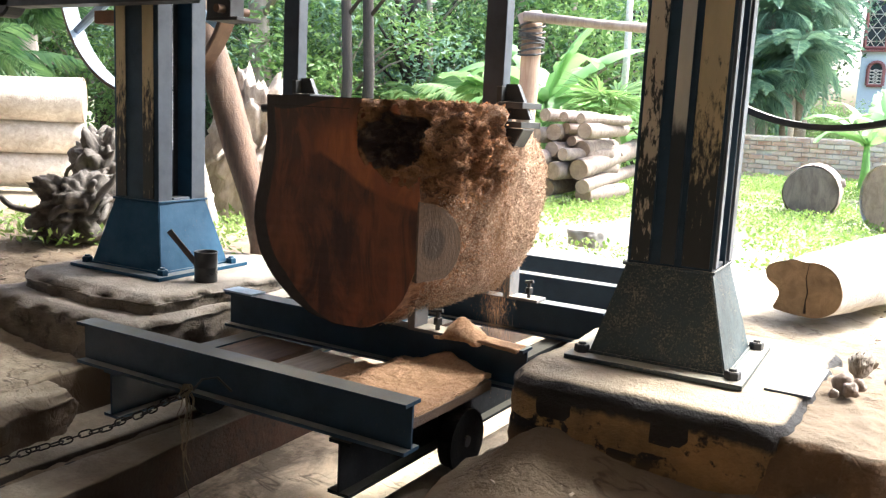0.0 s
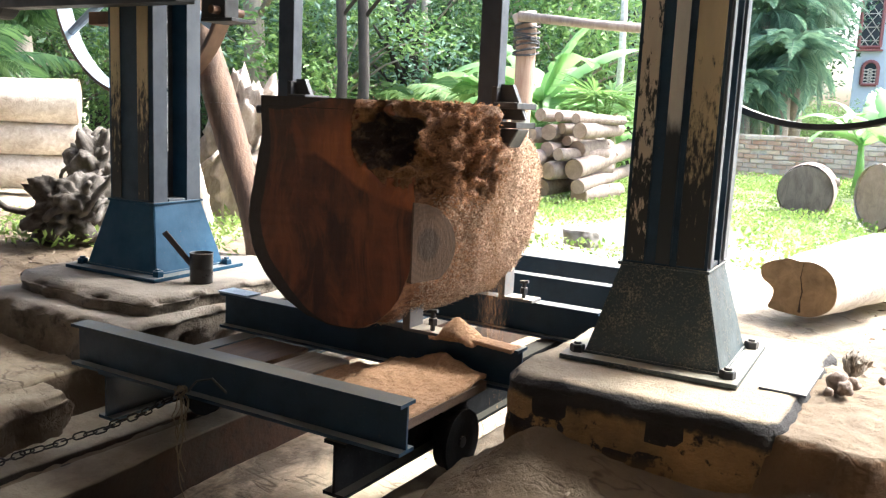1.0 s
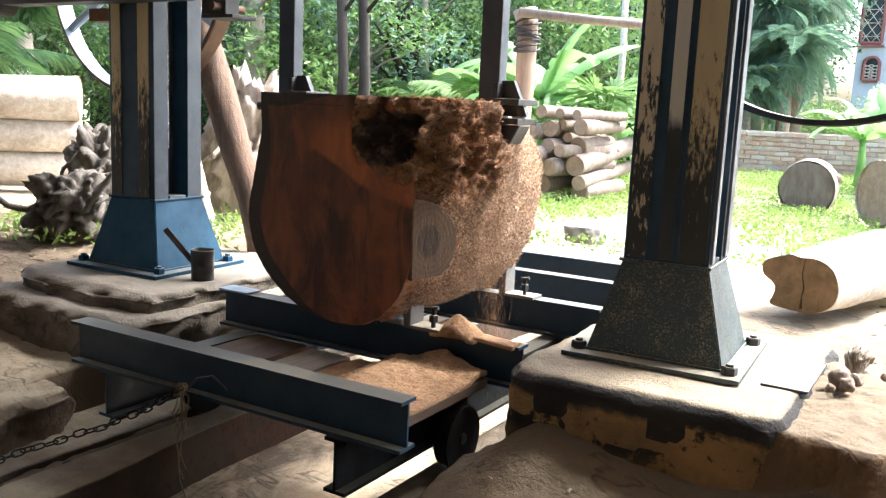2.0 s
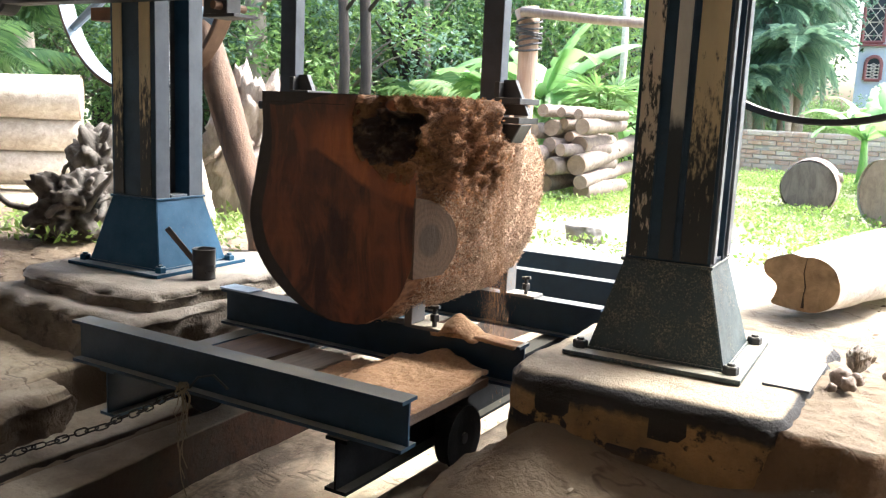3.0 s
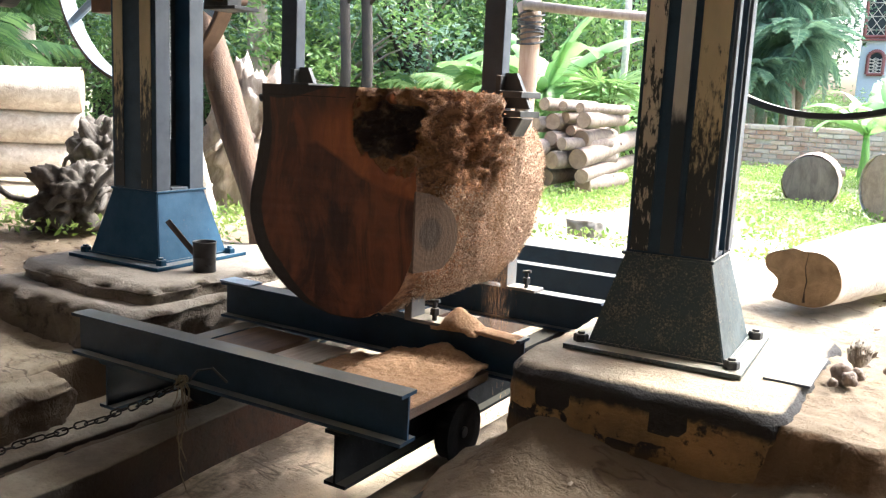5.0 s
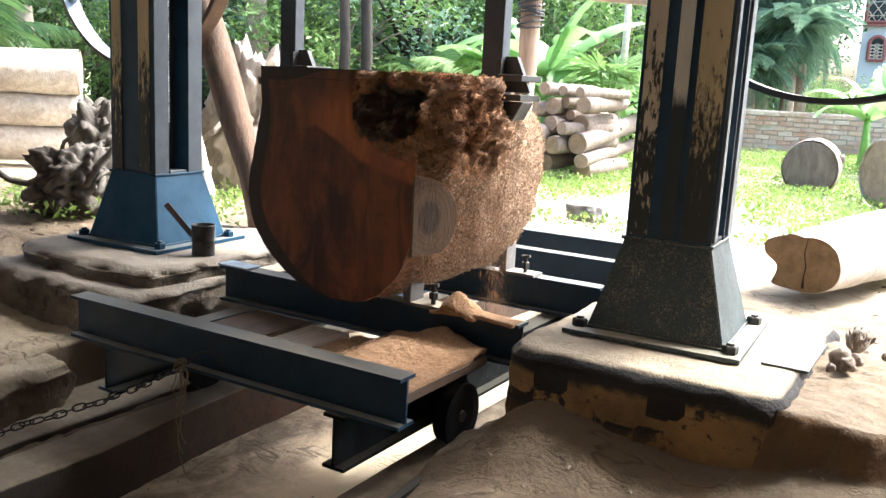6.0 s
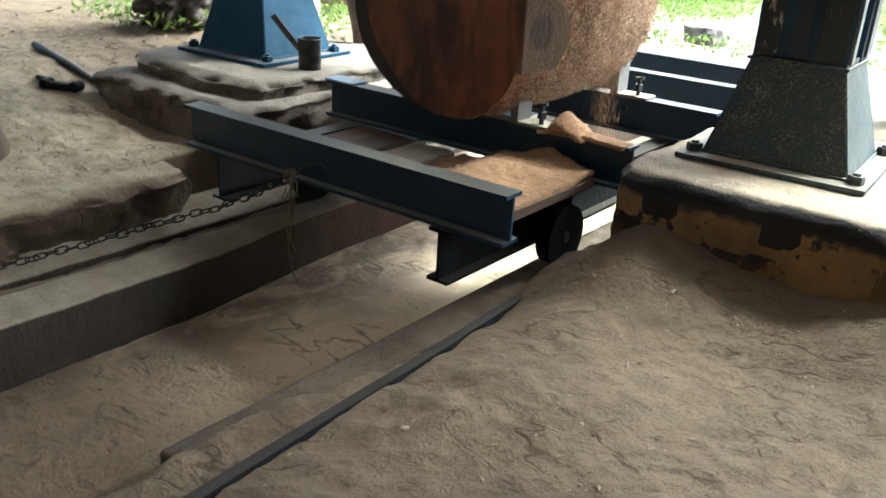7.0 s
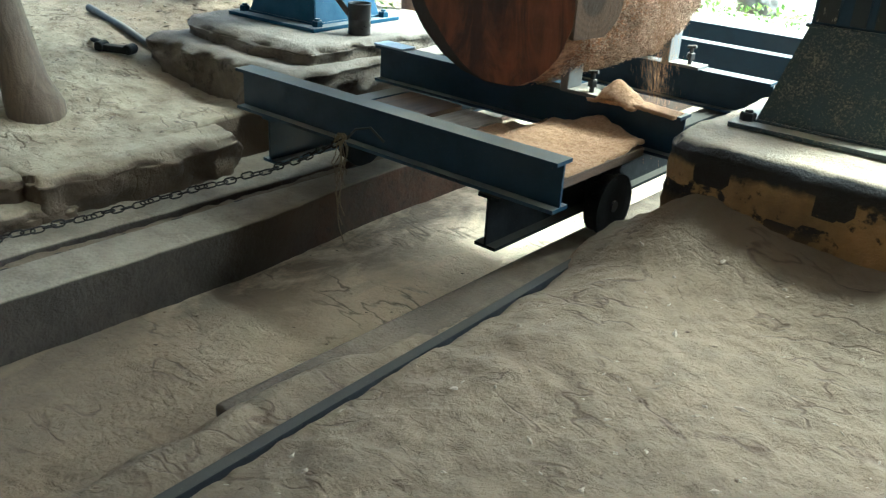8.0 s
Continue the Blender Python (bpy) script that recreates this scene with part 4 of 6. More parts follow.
    box(bm, -2.26, -1.90, Y_FRONT - 0.0012, Y_FRONT + 0.003, BLADE_Z - 0.001, BLADE_Z + 0.0012)
    part("kerf", bm, ROT, log, "fine saw kerf")
    return log


LOGFACE, BARK = mat_log_face(), mat_bark()
TOPWOOD = mat_wood("sawn_top", (0.36, 0.2, 0.1), (0.28, 0.14, 0.07), (1, 0.1, 1))
ROT = mat_wood("rotten_hollow", (0.05, 0.03, 0.02), (0.02, 0.014, 0.01), (1, 1, 1), 30, 0.95, 1.0)
KNOT = mat_wood("grey_branch_wood", (0.18, 0.14, 0.11), (0.13, 0.095, 0.075), (1, 1, 0.3), 40)
kn = Nodes(KNOT)
kp = kn.coords()
kz = kn.math("MULTIPLY", kn.math("SUBTRACT", kn.axis(kp, 2), 0.345), 0.72)
ky = kn.math("SUBTRACT", kn.axis(kp, 1), Y_FRONT + 0.055)
kr = kn.math("SQRT", kn.math("ADD", kn.math("MULTIPLY", kz, kz), kn.math("MULTIPLY", ky, ky)), 0.0)
kr = kn.math("ADD", kr, kn.math("MULTIPLY", kn.noise(kp, 18, 4), 0.02))
ring = kn.math("SINE", kn.math("MULTIPLY", kr, 420.0), 0.0)
kc = kn.mix(kn.step(ring, -0.6, 0.9, 0.0, 0.3), (0.135, 0.080, 0.044), (0.066, 0.037, 0.020))
kc = kn.mix(kn.step(kr, 0.062, 0.045, 0.0, 0.7), kc, (0.034, 0.021, 0.013))
kc = kn.mix(kn.step(kn.noise(kp, 70, 5, 0.7), 0.56, 0.68, 0.0, 0.7), kc, (0.075, 0.05, 0.033))
kn.colour(kc)
the_log = build_log()


def flakes_on(ob, n, seed):
    """Thin wood shavings caught on the rough flank of the log."""
    rng = np.random.default_rng(seed)
    bark = [c for c in ob.children if c.name.startswith("bark")][0].data
    faces = [p for p in bark.polygons if p.center.x > -1.78 and p.normal.x > -0.3 and 2.5 < p.center.y < 3.36 and (p.center.z < 0.50 + 0.06 * noise.noise(p.center * 9) or (p.center.y > 2.88 and p.center.z < 0.72))]
    w = np.array([p.area for p in faces])
    pick = rng.choice(len(faces), n, p=w / w.sum())
    vs, fs = [], []
    for k in pick:
        p = faces[k]
        c = p.center + p.normal * 0.003 + Vector(rng.normal(size=3) * 0.004)
        d = (p.normal.orthogonal().normalized())
        d.rotate(Matrix.Rotation(rng.uniform(0, 6.28), 3, p.normal))
        d = (d + p.normal * rng.uniform(-0.2, 0.7)).normalized()
        u = d.cross(p.normal).normalized() * rng.uniform(0.0008, 0.0018)
        ln = rng.uniform(0.005, 0.015)
        i = len(vs)
        vs += [c - u, c + u, c + d * ln * 0.6 + u + p.normal * 0.002, c + d * ln, c + d * ln * 0.6 - u + p.normal * 0.002]
        fs.append((i, i + 1, i + 2, i + 3, i + 4))
    me = bpy.data.meshes.new("shavings")
    me.from_pydata([tuple(v) for v in vs], [], fs)
    me.materials.append(FLAKE)
    return tagged(new("shavings", me), "pale wood shavings caught on the bark of the log", "shavings", kind="stuff")


def crumbs_on(ob, n, seed):
    """Loose crumbs of bark and packed sawdust on the broken side of the log."""
    rng = np.random.default_rng(seed)
    kids = {c.name.split(".")[0]: c.data for c in ob.children}
    faces = [p for p in kids["bark"].polygons if p.center.x > -1.76 and p.center.y < 3.0 and p.center.z > 0.47 and p.normal.x > -0.2]
    faces += [p for p in kids["end_face"].polygons if p.center.y > Y_FRONT + 0.02 and rot_mask(p.center.x, p.center.z) < 0.4]
    w = np.array([p.area for p in faces])
    vs, fs = [], []
    tri = ((0, 2, 4), (2, 1, 4), (1, 3, 4), (3, 0, 4), (2, 0, 5), (1, 2, 5), (3, 1, 5), (0, 3, 5))
    for k in rng.choice(len(faces), n, p=w / w.sum()):
        p = faces[k]
        c = p.center + Vector(rng.normal(size=3) * 0.005)
        s = 0.0016 + 0.0055 * rng.uniform() ** 4
        i = len(vs)
        for a in ((1, 0, 0), (-1, 0, 0), (0, 1, 0), (0, -1, 0), (0, 0, 1), (0, 0, -1)):
            vs.append(tuple(c + Vector(a) * s * rng.uniform(0.6, 1.4)))
        fs += [(i + a, i + b, i + d) for a, b, d in tri]
    me = bpy.data.meshes.new("bark_crumbs")
    me.from_pydata(vs, [], fs)
    me.materials.append(CRUMB)
    return tagged(new("bark_crumbs", me), "crumbs of reddish bark and sawdust on the broken log side", "bark crumbs", kind="stuff")


CRUMB = material("bark_crumb", (0.4, 0.22, 0.11), 0.95)
cr = Nodes(CRUMB)
cr.colour(cr.mix(cr.t.nodes.new("ShaderNodeNewGeometry").outputs["Random Per Island"], (0.30, 0.145, 0.068), (0.54, 0.285, 0.135)))
crumbs = crumbs_on(the_log, 3600, 8)
FLAKE = material("pale_shaving", (0.6, 0.42, 0.28), 0.8)
fl = Nodes(FLAKE)
fl.colour(fl.mix(fl.t.nodes.new("ShaderNodeNewGeometry").outputs["Random Per Island"], (0.18, 0.095, 0.05), (0.80, 0.60, 0.42)))
shavings = flakes_on(the_log, 17000, 5)



# ---- the yard: logs, stumps, poles, wall ----
def spot(bearing, reach, z=0.0):
    """A place in the yard by its bearing, in degrees left of the rails, and its distance."""
    return Vector((-math.sin(radians(bearing)) * reach, math.cos(radians(bearing)) * reach, z))


PALEBARK = mat_wood("pale_smooth_bark", (0.74, 0.69, 0.61), (0.46, 0.39, 0.31), (1, 1, 1), 22, 0.85, 0.9, (0.2, 0.14, 0.09), 0.6)
GREYBARK = mat_wood("grey_brown_bark", (0.30, 0.235, 0.19), (0.15, 0.112, 0.088), (1, 1, 1), 18, 0.9, 0.8, (0.12, 0.09, 0.07), 0.6)
ENDGRAIN = mat_wood("weathered_end_grain", (0.36, 0.26, 0.19), (0.22, 0.155, 0.11), (1, 1, 1), 12, 0.85, 0.4, (0.16, 0.1, 0.07), 0.6)
DARKEND = mat_wood("dark_end_grain", (0.20, 0.165, 0.14), (0.10, 0.08, 0.065), (1, 1, 0.3), 16, 0.85, 0.5)
TANEND = mat_wood("fresh_tan_end", (0.30, 0.205, 0.11), (0.17, 0.11, 0.055), (1, 1, 1), 16, 0.85, 0.8, (0.12, 0.08, 0.045), 0.7)
DRIFT = mat_wood("grey_driftwood", (0.15, 0.13, 0.11), (0.05, 0.04, 0.033), (1, 1, 1), 14, 0.9, 1.0, (0.05, 0.04, 0.03), 0.7)


def loose_log(a, b, r, label, bark, end, group="", knots=2, seed=0):
    """A felled log from a to b with bark, a sawn face at each end and stubs of branches."""
    a, b = Vector(a), Vector(b)
    rnd = random.Random(seed)
    axis = (b - a).normalized()
    t = thing("felled_log", label, "log", None, group)
    n = 14
    side = axis.cross(Vector((0, 0, 1))).normalized()
    pts = [a.lerp(b, k / n) + side * 0.12 * r * noise.noise(Vector((k * 0.5, seed, 0))) for k in range(n + 1)]
    radii = [r * (1 + 0.07 * noise.noise(Vector((k * 0.6, seed, 5))) - 0.12 * k / n) for k in range(n + 1)]
    bm = bmesh.new()
    tube(bm, pts, radii, 20, 0.10, caps=False)
    for _ in range(knots):
        k = rnd.randrange(2, n - 1)
        d = (side * rnd.uniform(-1, 1) + Vector((0, 0, rnd.uniform(-0.2, 1)))).normalized()
        tube(bm, [pts[k] + d * radii[k] * 0.8, pts[k] + d * radii[k] * 1.1], [r * 0.22, r * 0.15], 8)
    part("bark", bm, bark, t, smooth=True)
    for p, q, rr in ((pts[0], -1, radii[0]), (pts[-1], 1, radii[-1])):
        bm = bmesh.new()
        tube(bm, [p - axis * q * 0.012, p + axis * q * 0.004], [rr * 0.96, rr * 0.93], 20, 0.10)
        part("cut_end", bm, end, t)
    return t


# firewood stack: bearing, height, radius, length, rise
STACK = [(25.2, 0.81, 0.060, 0.9, 0.0), (23.8, 0.695, 0.055, 0.8, 0.0), (22.6, 0.68, 0.075, 0.8, 0.02), (24.6, 0.65, 0.08, 0.9, 0.0), (24.65, 0.49, 0.075, 0.8, 0.0),
         (23.9, 0.455, 0.06, 0.7, 0.0), (22.7, 0.50, 0.085, 0.75, 0.02), (22.8, 0.317, 0.10, 1.6, 0.22), (24.5, 0.295, 0.085, 0.9, 0.02), (24.75, 0.12, 0.08, 0.9, 0.06),
         (22.5, 0.165, 0.07, 1.5, 0.10), (22.4, 0.085, 0.085, 0.8, 0.0), (25.8, 0.62, 0.08, 0.9, 0.0), (25.9, 0.40, 0.09, 0.9, 0.0), (26.2, 0.20, 0.1, 1.0, 0.0),
         (24.0, 0.80, 0.05, 0.8, 0.0), (22.9, 0.79, 0.05, 0.7, 0.0), (23.4, 0.575, 0.05, 0.8, 0.0)]
for k, (be, z, r, ln, rise) in enumerate(STACK):
    p = spot(be, 8.2 + 0.12 * math.sin(k * 2.3), z)
    q = p + Vector((0.10 + 0.16 * math.sin(k * 1.7), 0.98, 0)).normalized() * ln * 1.1 + Vector((0, 0, rise))
    loose_log(p, q, r, "short grey-brown log in a stacked firewood pile", GREYBARK, ENDGRAIN, "logs of the firewood stack", 1, k)

# long pale logs piled at the far left side of the yard
for k, (z, r, dx) in enumerate(((0.155, 0.155, 0.0), (0.435, 0.145, -0.03), (0.73, 0.185, -0.06), (0.17, 0.17, 0.55), (0.50, 0.17, 0.5), (0.16, 0.16, 1.0))):
    p = spot(53.9 + (0.3 if k < 3 else 0.4), 7.9 + dx, z)
    q = p + Vector((-0.66, -0.75, 0)) * 3.4
    loose_log(p, q, r, "long pale barked log piled in the sunny yard", PALEBARK, ENDGRAIN, "pale logs piled in the yard", 3, 30 + k)

# the round butt log lying end-on in the weeds
p = spot(8.55, 8.8, 0.20)
loose_log(p, p + Vector((-0.06, 0.75, 0.02)), 0.262, "thick weathered log lying end-on in the weeds", GREYBARK, DARKEND, "", 2, 50)
p = spot(5.0, 15.33, 0.75)
loose_log(p, p + Vector((0.9, 0.03, 0.0)), 0.10, "reddish log end lying on the brick wall", GREYBARK, TANEND, "", 1, 51)
p = spot(4.6, 8.0, 0.26)
loose_log(p, p + Vector((0.6, 0.5, 0.0)), 0.29, "pale mossy boulder-like log in the weeds", PALEBARK, ENDGRAIN, "", 2, 52)


def lobed_log():
    """The fluted log with a tan sawn end, lying in the sand beside the slab."""
    t = thing("fluted_log", "fluted pale log with a tan sawn end lying on sand", "log", pose(-0.575, 3.90, 0.0, 0, 0, -22))
    rim = [(-0.185, 0.185), (-0.175, 0.135), (-0.13, 0.115), (-0.105, 0.09), (-0.115, 0.05), (-0.135, 0.012), (-0.09, 0.006), (-0.02, 0.004), (0.05, 0.003), (0.11, 0.02),
           (0.165, 0.06), (0.182, 0.12), (0.165, 0.18), (0.12, 0.225), (0.06, 0.245), (0.0, 0.236), (-0.05, 0.245), (-0.10, 0.225), (-0.15, 0.212)]
    pts = [Vector((x, 0, z)) for x, z in rim]
    for _ in range(2):
        pts = [q for a, b in zip(pts, pts[1:] + pts[:1]) for q in (a.lerp(b, 0.25), a.lerp(b, 0.75))]
    n, c = len(pts), Vector((0.02, 0, 0.12))
    bm = bmesh.new()
    rings = []
    for k in range(24):
        v = k / 23
        s = 1 + 0.25 * v
        rings.append([bm.verts.new((c.x + (p.x - c.x) * s * (1 + 0.08 * fbm((p.x * 6, v * 4, p.z * 6))) - 0.06 * v, v * 0.95,
                                    max(0.002, c.z + (p.z - c.z) * s * (1 + 0.08 * fbm((p.x * 6, v * 5, p.z * 6))) + 0.03 * v))) for p in pts])
    for a, b in zip(rings, rings[1:]):
        for j in range(n):
            bm.faces.new((a[j], b[j], b[(j + 1) % n], a[(j + 1) % n]))
    bm.faces.new(rings[-1])
    bmesh.ops.recalc_face_normals(bm, faces=bm.faces[:])
    part("bark", bm, PALEBARK, t, smooth=True)
    bm = bmesh.new()
    bm.faces.new([bm.verts.new((p.x, -0.001, p.z)) for p in pts])
    bm.faces.ensure_lookup_table()
    if bm.faces[0].normal.y > 0:
        bmesh.ops.reverse_faces(bm, faces=bm.faces[:])
    r = bmesh.ops.extrude_face_region(bm, geom=bm.faces[:])
    for v in r["geom"]:
        if isinstance(v, bmesh.types.BMVert):
            v.co.y += 0.004
    part("cut_end", bm, TANEND, t, "tan sawn end")
    bm = bmesh.new()
    tube(bm, [(0.02, -0.002, 0.235), (0.012, -0.002, 0.17), (0.026, -0.002, 0.11), (0.02, -0.002, 0.07), (0.022, -0.002, 0.02)], [0.0008, 0.0018, 0.0028, 0.002, 0.007], 6)
    part("crack", bm, ROT, t, "dark drying crack")
    return t


lobed_log()
loose_log((0.02, 4.32, 0.13), (0.55, 5.4, 0.25), 0.14, "thick pale branch log lying in the yard", PALEBARK, ENDGRAIN, "", 3, 60)
loose_log((-0.12, 5.1, 0.10), (0.6, 5.35, 0.16), 0.12, "pale forked branch log lying in the yard", PALEBARK, ENDGRAIN, "", 2, 61)


def root_stump(name, at, height, width, label, seed, mat, roots=16, spikes=10):
    """An upturned stump: a knotted body with many bent roots."""
    rnd = random.Random(seed)
    t = thing(name, label, "tree stump", pose(*at))
    bm = bmesh.new()
    bmesh.ops.create_icosphere(bm, subdivisions=5, radius=1.0)
    for v in bm.verts:
        p = v.co.copy()
        p.z = max(-1, min(1, p.z * 1.25))
        k = 1 + 0.42 * fbm((p.x * 1.8 + seed, p.y * 1.8, p.z * 1.8)) + 0.2 * fbm((p.x * 6, p.y * 6 + seed, p.z * 6), 4) + 0.1 * abs(fbm((p.x * 14, p.y * 14, p.z * 4 + seed), 2))
        v.co = Vector((p.x * width / 2 * k, p.y * width / 2 * k, max(0.0, height * 0.5 + p.z * height * 0.5 * k)))
    part("body", bm, mat, t, smooth=True)
    for k in range(roots):
        a, up = rnd.uniform(0, 6.28), rnd.uniform(-0.5, 0.95)
        out = Vector((math.cos(a), math.sin(a), 0))
        d = (out * 0.5 + Vector((-math.sin(a), math.cos(a), 0)) * rnd.choice((-1, 1)) * rnd.uniform(0.3, 1.0) + Vector((0, 0, up * (spikes / 10)))).normalized()
        ring = math.sqrt(max(0.05, 1 - up * up))
        p = Vector((0, 0, height * 0.5)) + out * width * 0.40 * ring + Vector((0, 0, up * height * 0.42))
        pts, r = [p], rnd.uniform(0.012, 0.032)
        for s in range(6):
            d = (d + Vector((rnd.uniform(-0.6, 0.6), rnd.uniform(-0.6, 0.6), rnd.uniform(-0.7, 0.4)))).normalized()
            p = p + d * rnd.uniform(0.03, 0.06)
            p.z = max(0.01, p.z)
            pts.append(p)
        bm = bmesh.new()
        tube(bm, pts, [r * (1 - s / 14) for s in range(7)], 8, 0.3)
        part("root", bm, mat, t, smooth=True)
    return t


s1 = spot(54.6, 5.35)
root_stump("root_stump", (s1.x, s1.y, -0.03), 0.34, 0.46, "dark knotted root stump lying in the yard", 3, DRIFT, 9)
s2 = spot(53.0, 6.3)
root_stump("root_stump", (s2.x, s2.y, 0.0), 0.52, 0.40, "grey root stump with splintered top", 8, DRIFT, 8)
s3 = spot(43.9, 6.3)
root_stump("root_stump", (s3.x, s3.y, 0.0), 0.88, 0.55, "tall pale grey stump with upturned roots", 12, mat_wood("pale_root_wood", (0.55, 0.48, 0.41), (0.33, 0.27, 0.22), (1, 1, 0.4), 22, 0.9, 1.0), 30)
for k, (be, z0, z1, r) in enumerate(((47.4, 0.0, 0.62, 0.03), (46.9, 0.0, 0.75, 0.02), (46.6, 0.0, 0.5, 0.045))):
    p = spot(be, 5.6)
    loose_log((p.x, p.y, z0), (p.x - 0.10, p.y - 0.06, z1), r, "pale bent branch leaning against a stump", PALEBARK, ENDGRAIN, "branches by the stump", 1, 70 + k)

CHAINMAT = mat_paint("rusty_chain", (0.022, 0.018, 0.016), 0.05, 0.55, 0.4, 0.4)
TWINE = material("frayed_twine", (0.21, 0.16, 0.10), 0.9)
# poles
POLE = mat_wood("brown_pole_wood", (0.21, 0.125, 0.08), (0.085, 0.052, 0.038), (1, 1, 0.15), 20, 0.8, 0.9, (0.36, 0.26, 0.18), 0.7)
bm = bmesh.new()
tube(bm, [(-3.21, 3.40, -0.15), (-3.225, 3.40, 0.05), (-3.262, 3.38, 0.27), (-3.38, 3.37, 0.565), (-3.495, 3.36, 0.88), (-3.57, 3.35, 1.08), (-3.85, 3.36, 1.9), (-4.10, 3.4, 2.7)], [0.064, 0.066, 0.072, 0.080, 0.082, 0.078, 0.07, 0.06], 16, 0.16)
tagged(part("leaning_pole", bm, POLE, smooth=True), "thick brown wooden pole leaning behind the saw column", "pole")
yard_post = thing("yard_post", "rough wooden post with a pole lashed on top by wire", "post")
p = spot(26.4, 6.4)
bm = bmesh.new()
tube(bm, [(p.x - 0.06, p.y, -0.05), (p.x - 0.03, p.y, 0.5), (p.x, p.y, 1.0), (p.x + 0.0, p.y, 1.40), (p.x - 0.03, p.y, 1.52)], [0.085, 0.08, 0.072, 0.075, 0.09], 14, 0.15)
part("post", bm, mat_wood("split_post", (0.52, 0.40, 0.30), (0.30, 0.17, 0.11), (1, 1, 0.08), 18), yard_post, smooth=True)
for k in range(9):
    bm = bmesh.new()
    c = Vector((p.x, p.y, 1.24 + 0.025 * k))
    tube(bm, [c + Vector((0.092 * math.cos(a), 0.092 * math.sin(a), 0.02 * math.sin(a * 1.0 + k))) for a in np.linspace(0, 6.28, 17)], [0.008] * 17, 5)
    part("wire_turn", bm, BLACK, yard_post)
bm = bmesh.new()
q = spot(17.4, 6.1)
tube(bm, [(p.x - 0.02, p.y - 0.1, 1.49), ((p.x + q.x) / 2, (p.y + q.y) / 2 - 0.05, 1.44), (q.x, q.y, 1.40)], [0.034, 0.032, 0.034], 10, 0.2)
part("lashed_pole", bm, POLEWOOD, yard_post, smooth=True)
bm = bmesh.new()
p = spot(20.4, 10.8)
tube(bm, [(p.x, p.y, -0.05), (p.x + 0.02, p.y, 1.5), (p.x - 0.02, p.y, 3.4)], [0.045, 0.04, 0.035], 10, 0.1)
tagged(part("slim_pole", bm, PALEBARK, smooth=True), "slim pale pole standing among banana plants", "pole")

# stone in the grass
bm = bmesh.new()
bmesh.ops.create_icosphere(bm, subdivisions=4, radius=1.0)
for v in bm.verts:
    k = 1 + 0.25 * fbm(v.co * 1.4) + 0.06 * fbm(v.co * 6)
    v.co = Vector((v.co.x * 0.14 * k, v.co.y * 0.11 * k, max(-0.03, min(v.co.z * 0.16 * k, 0.075))))
st = part("stone", bm, mat_wood("grey_stone", (0.27, 0.25, 0.21), (0.17, 0.155, 0.13), (1, 1, 1), 9), smooth=True)
st.matrix_basis = pose(*spot(21.8, 5.7, 0.0))
tagged(st, "flat grey stone in the grass", "stone")


# ---- brick wall: plinth of mortar with single bricks set in it ----
brick_wall = thing("wall_yard", "low weathered brick garden wall", "wall", kind="structure")
MORTAR = mat_wood("pale_mortar", (0.56, 0.52, 0.46), (0.36, 0.32, 0.27), (1, 1, 1), 8, 0.95, 0.5, (0.3, 0.2, 0.15), 0.4)
bm = bmesh.new()
box(bm, -7.0, 8.0, 15.22, 15.40, -0.2, 0.655)
part("mortar_core", bm, MORTAR, brick_wall)


def mat_brick():
    m = material("weathered_brick", (0.4, 0.2, 0.14), 0.9)
    n = Nodes(m)
    o = n.t.nodes.new("ShaderNodeObjectInfo")
    c = n.mix(o.outputs["Random"], (0.38, 0.21, 0.145), (0.56, 0.46, 0.38))
    p = n.coords(world=True)
    n.colour(n.mix(n.step(n.noise(p, 3.5, 6, 0.7), 0.46, 0.66, 0.0, 0.6), c, (0.66, 0.61, 0.55)))
    n.bump(n.noise(p, 60, 4), 0.5, 0.01)
    return m


BRICK = mat_brick()

# ---- house beyond the trees ----
house = thing("house", "pale blue plastered house with red window frames", "house", pose(-3.05, 26.0, 0))
PLASTER = mat_wood("pale_blue_plaster", (0.62, 0.67, 0.72), (0.55, 0.60, 0.65), (1, 1, 1), 3, 0.85, 0.2, (0.5, 0.55, 0.58), 0.3)
REDFRAME = material("red_oxide_paint", (0.30, 0.11, 0.10), 0.5)
bm = bmesh.new()
box(bm, 0, 9, 0, 7, -0.3, 7.5, 0.02)
part("wall", bm, PLASTER, house)
bm = bmesh.new()
box(bm, -0.4, 9.4, -0.5, 7.4, 7.5, 7.7, 0.02)
part("roof", bm, PLASTER, house)
DARKPANE = material("dark_pane", (0.03, 0.035, 0.04), 0.2)
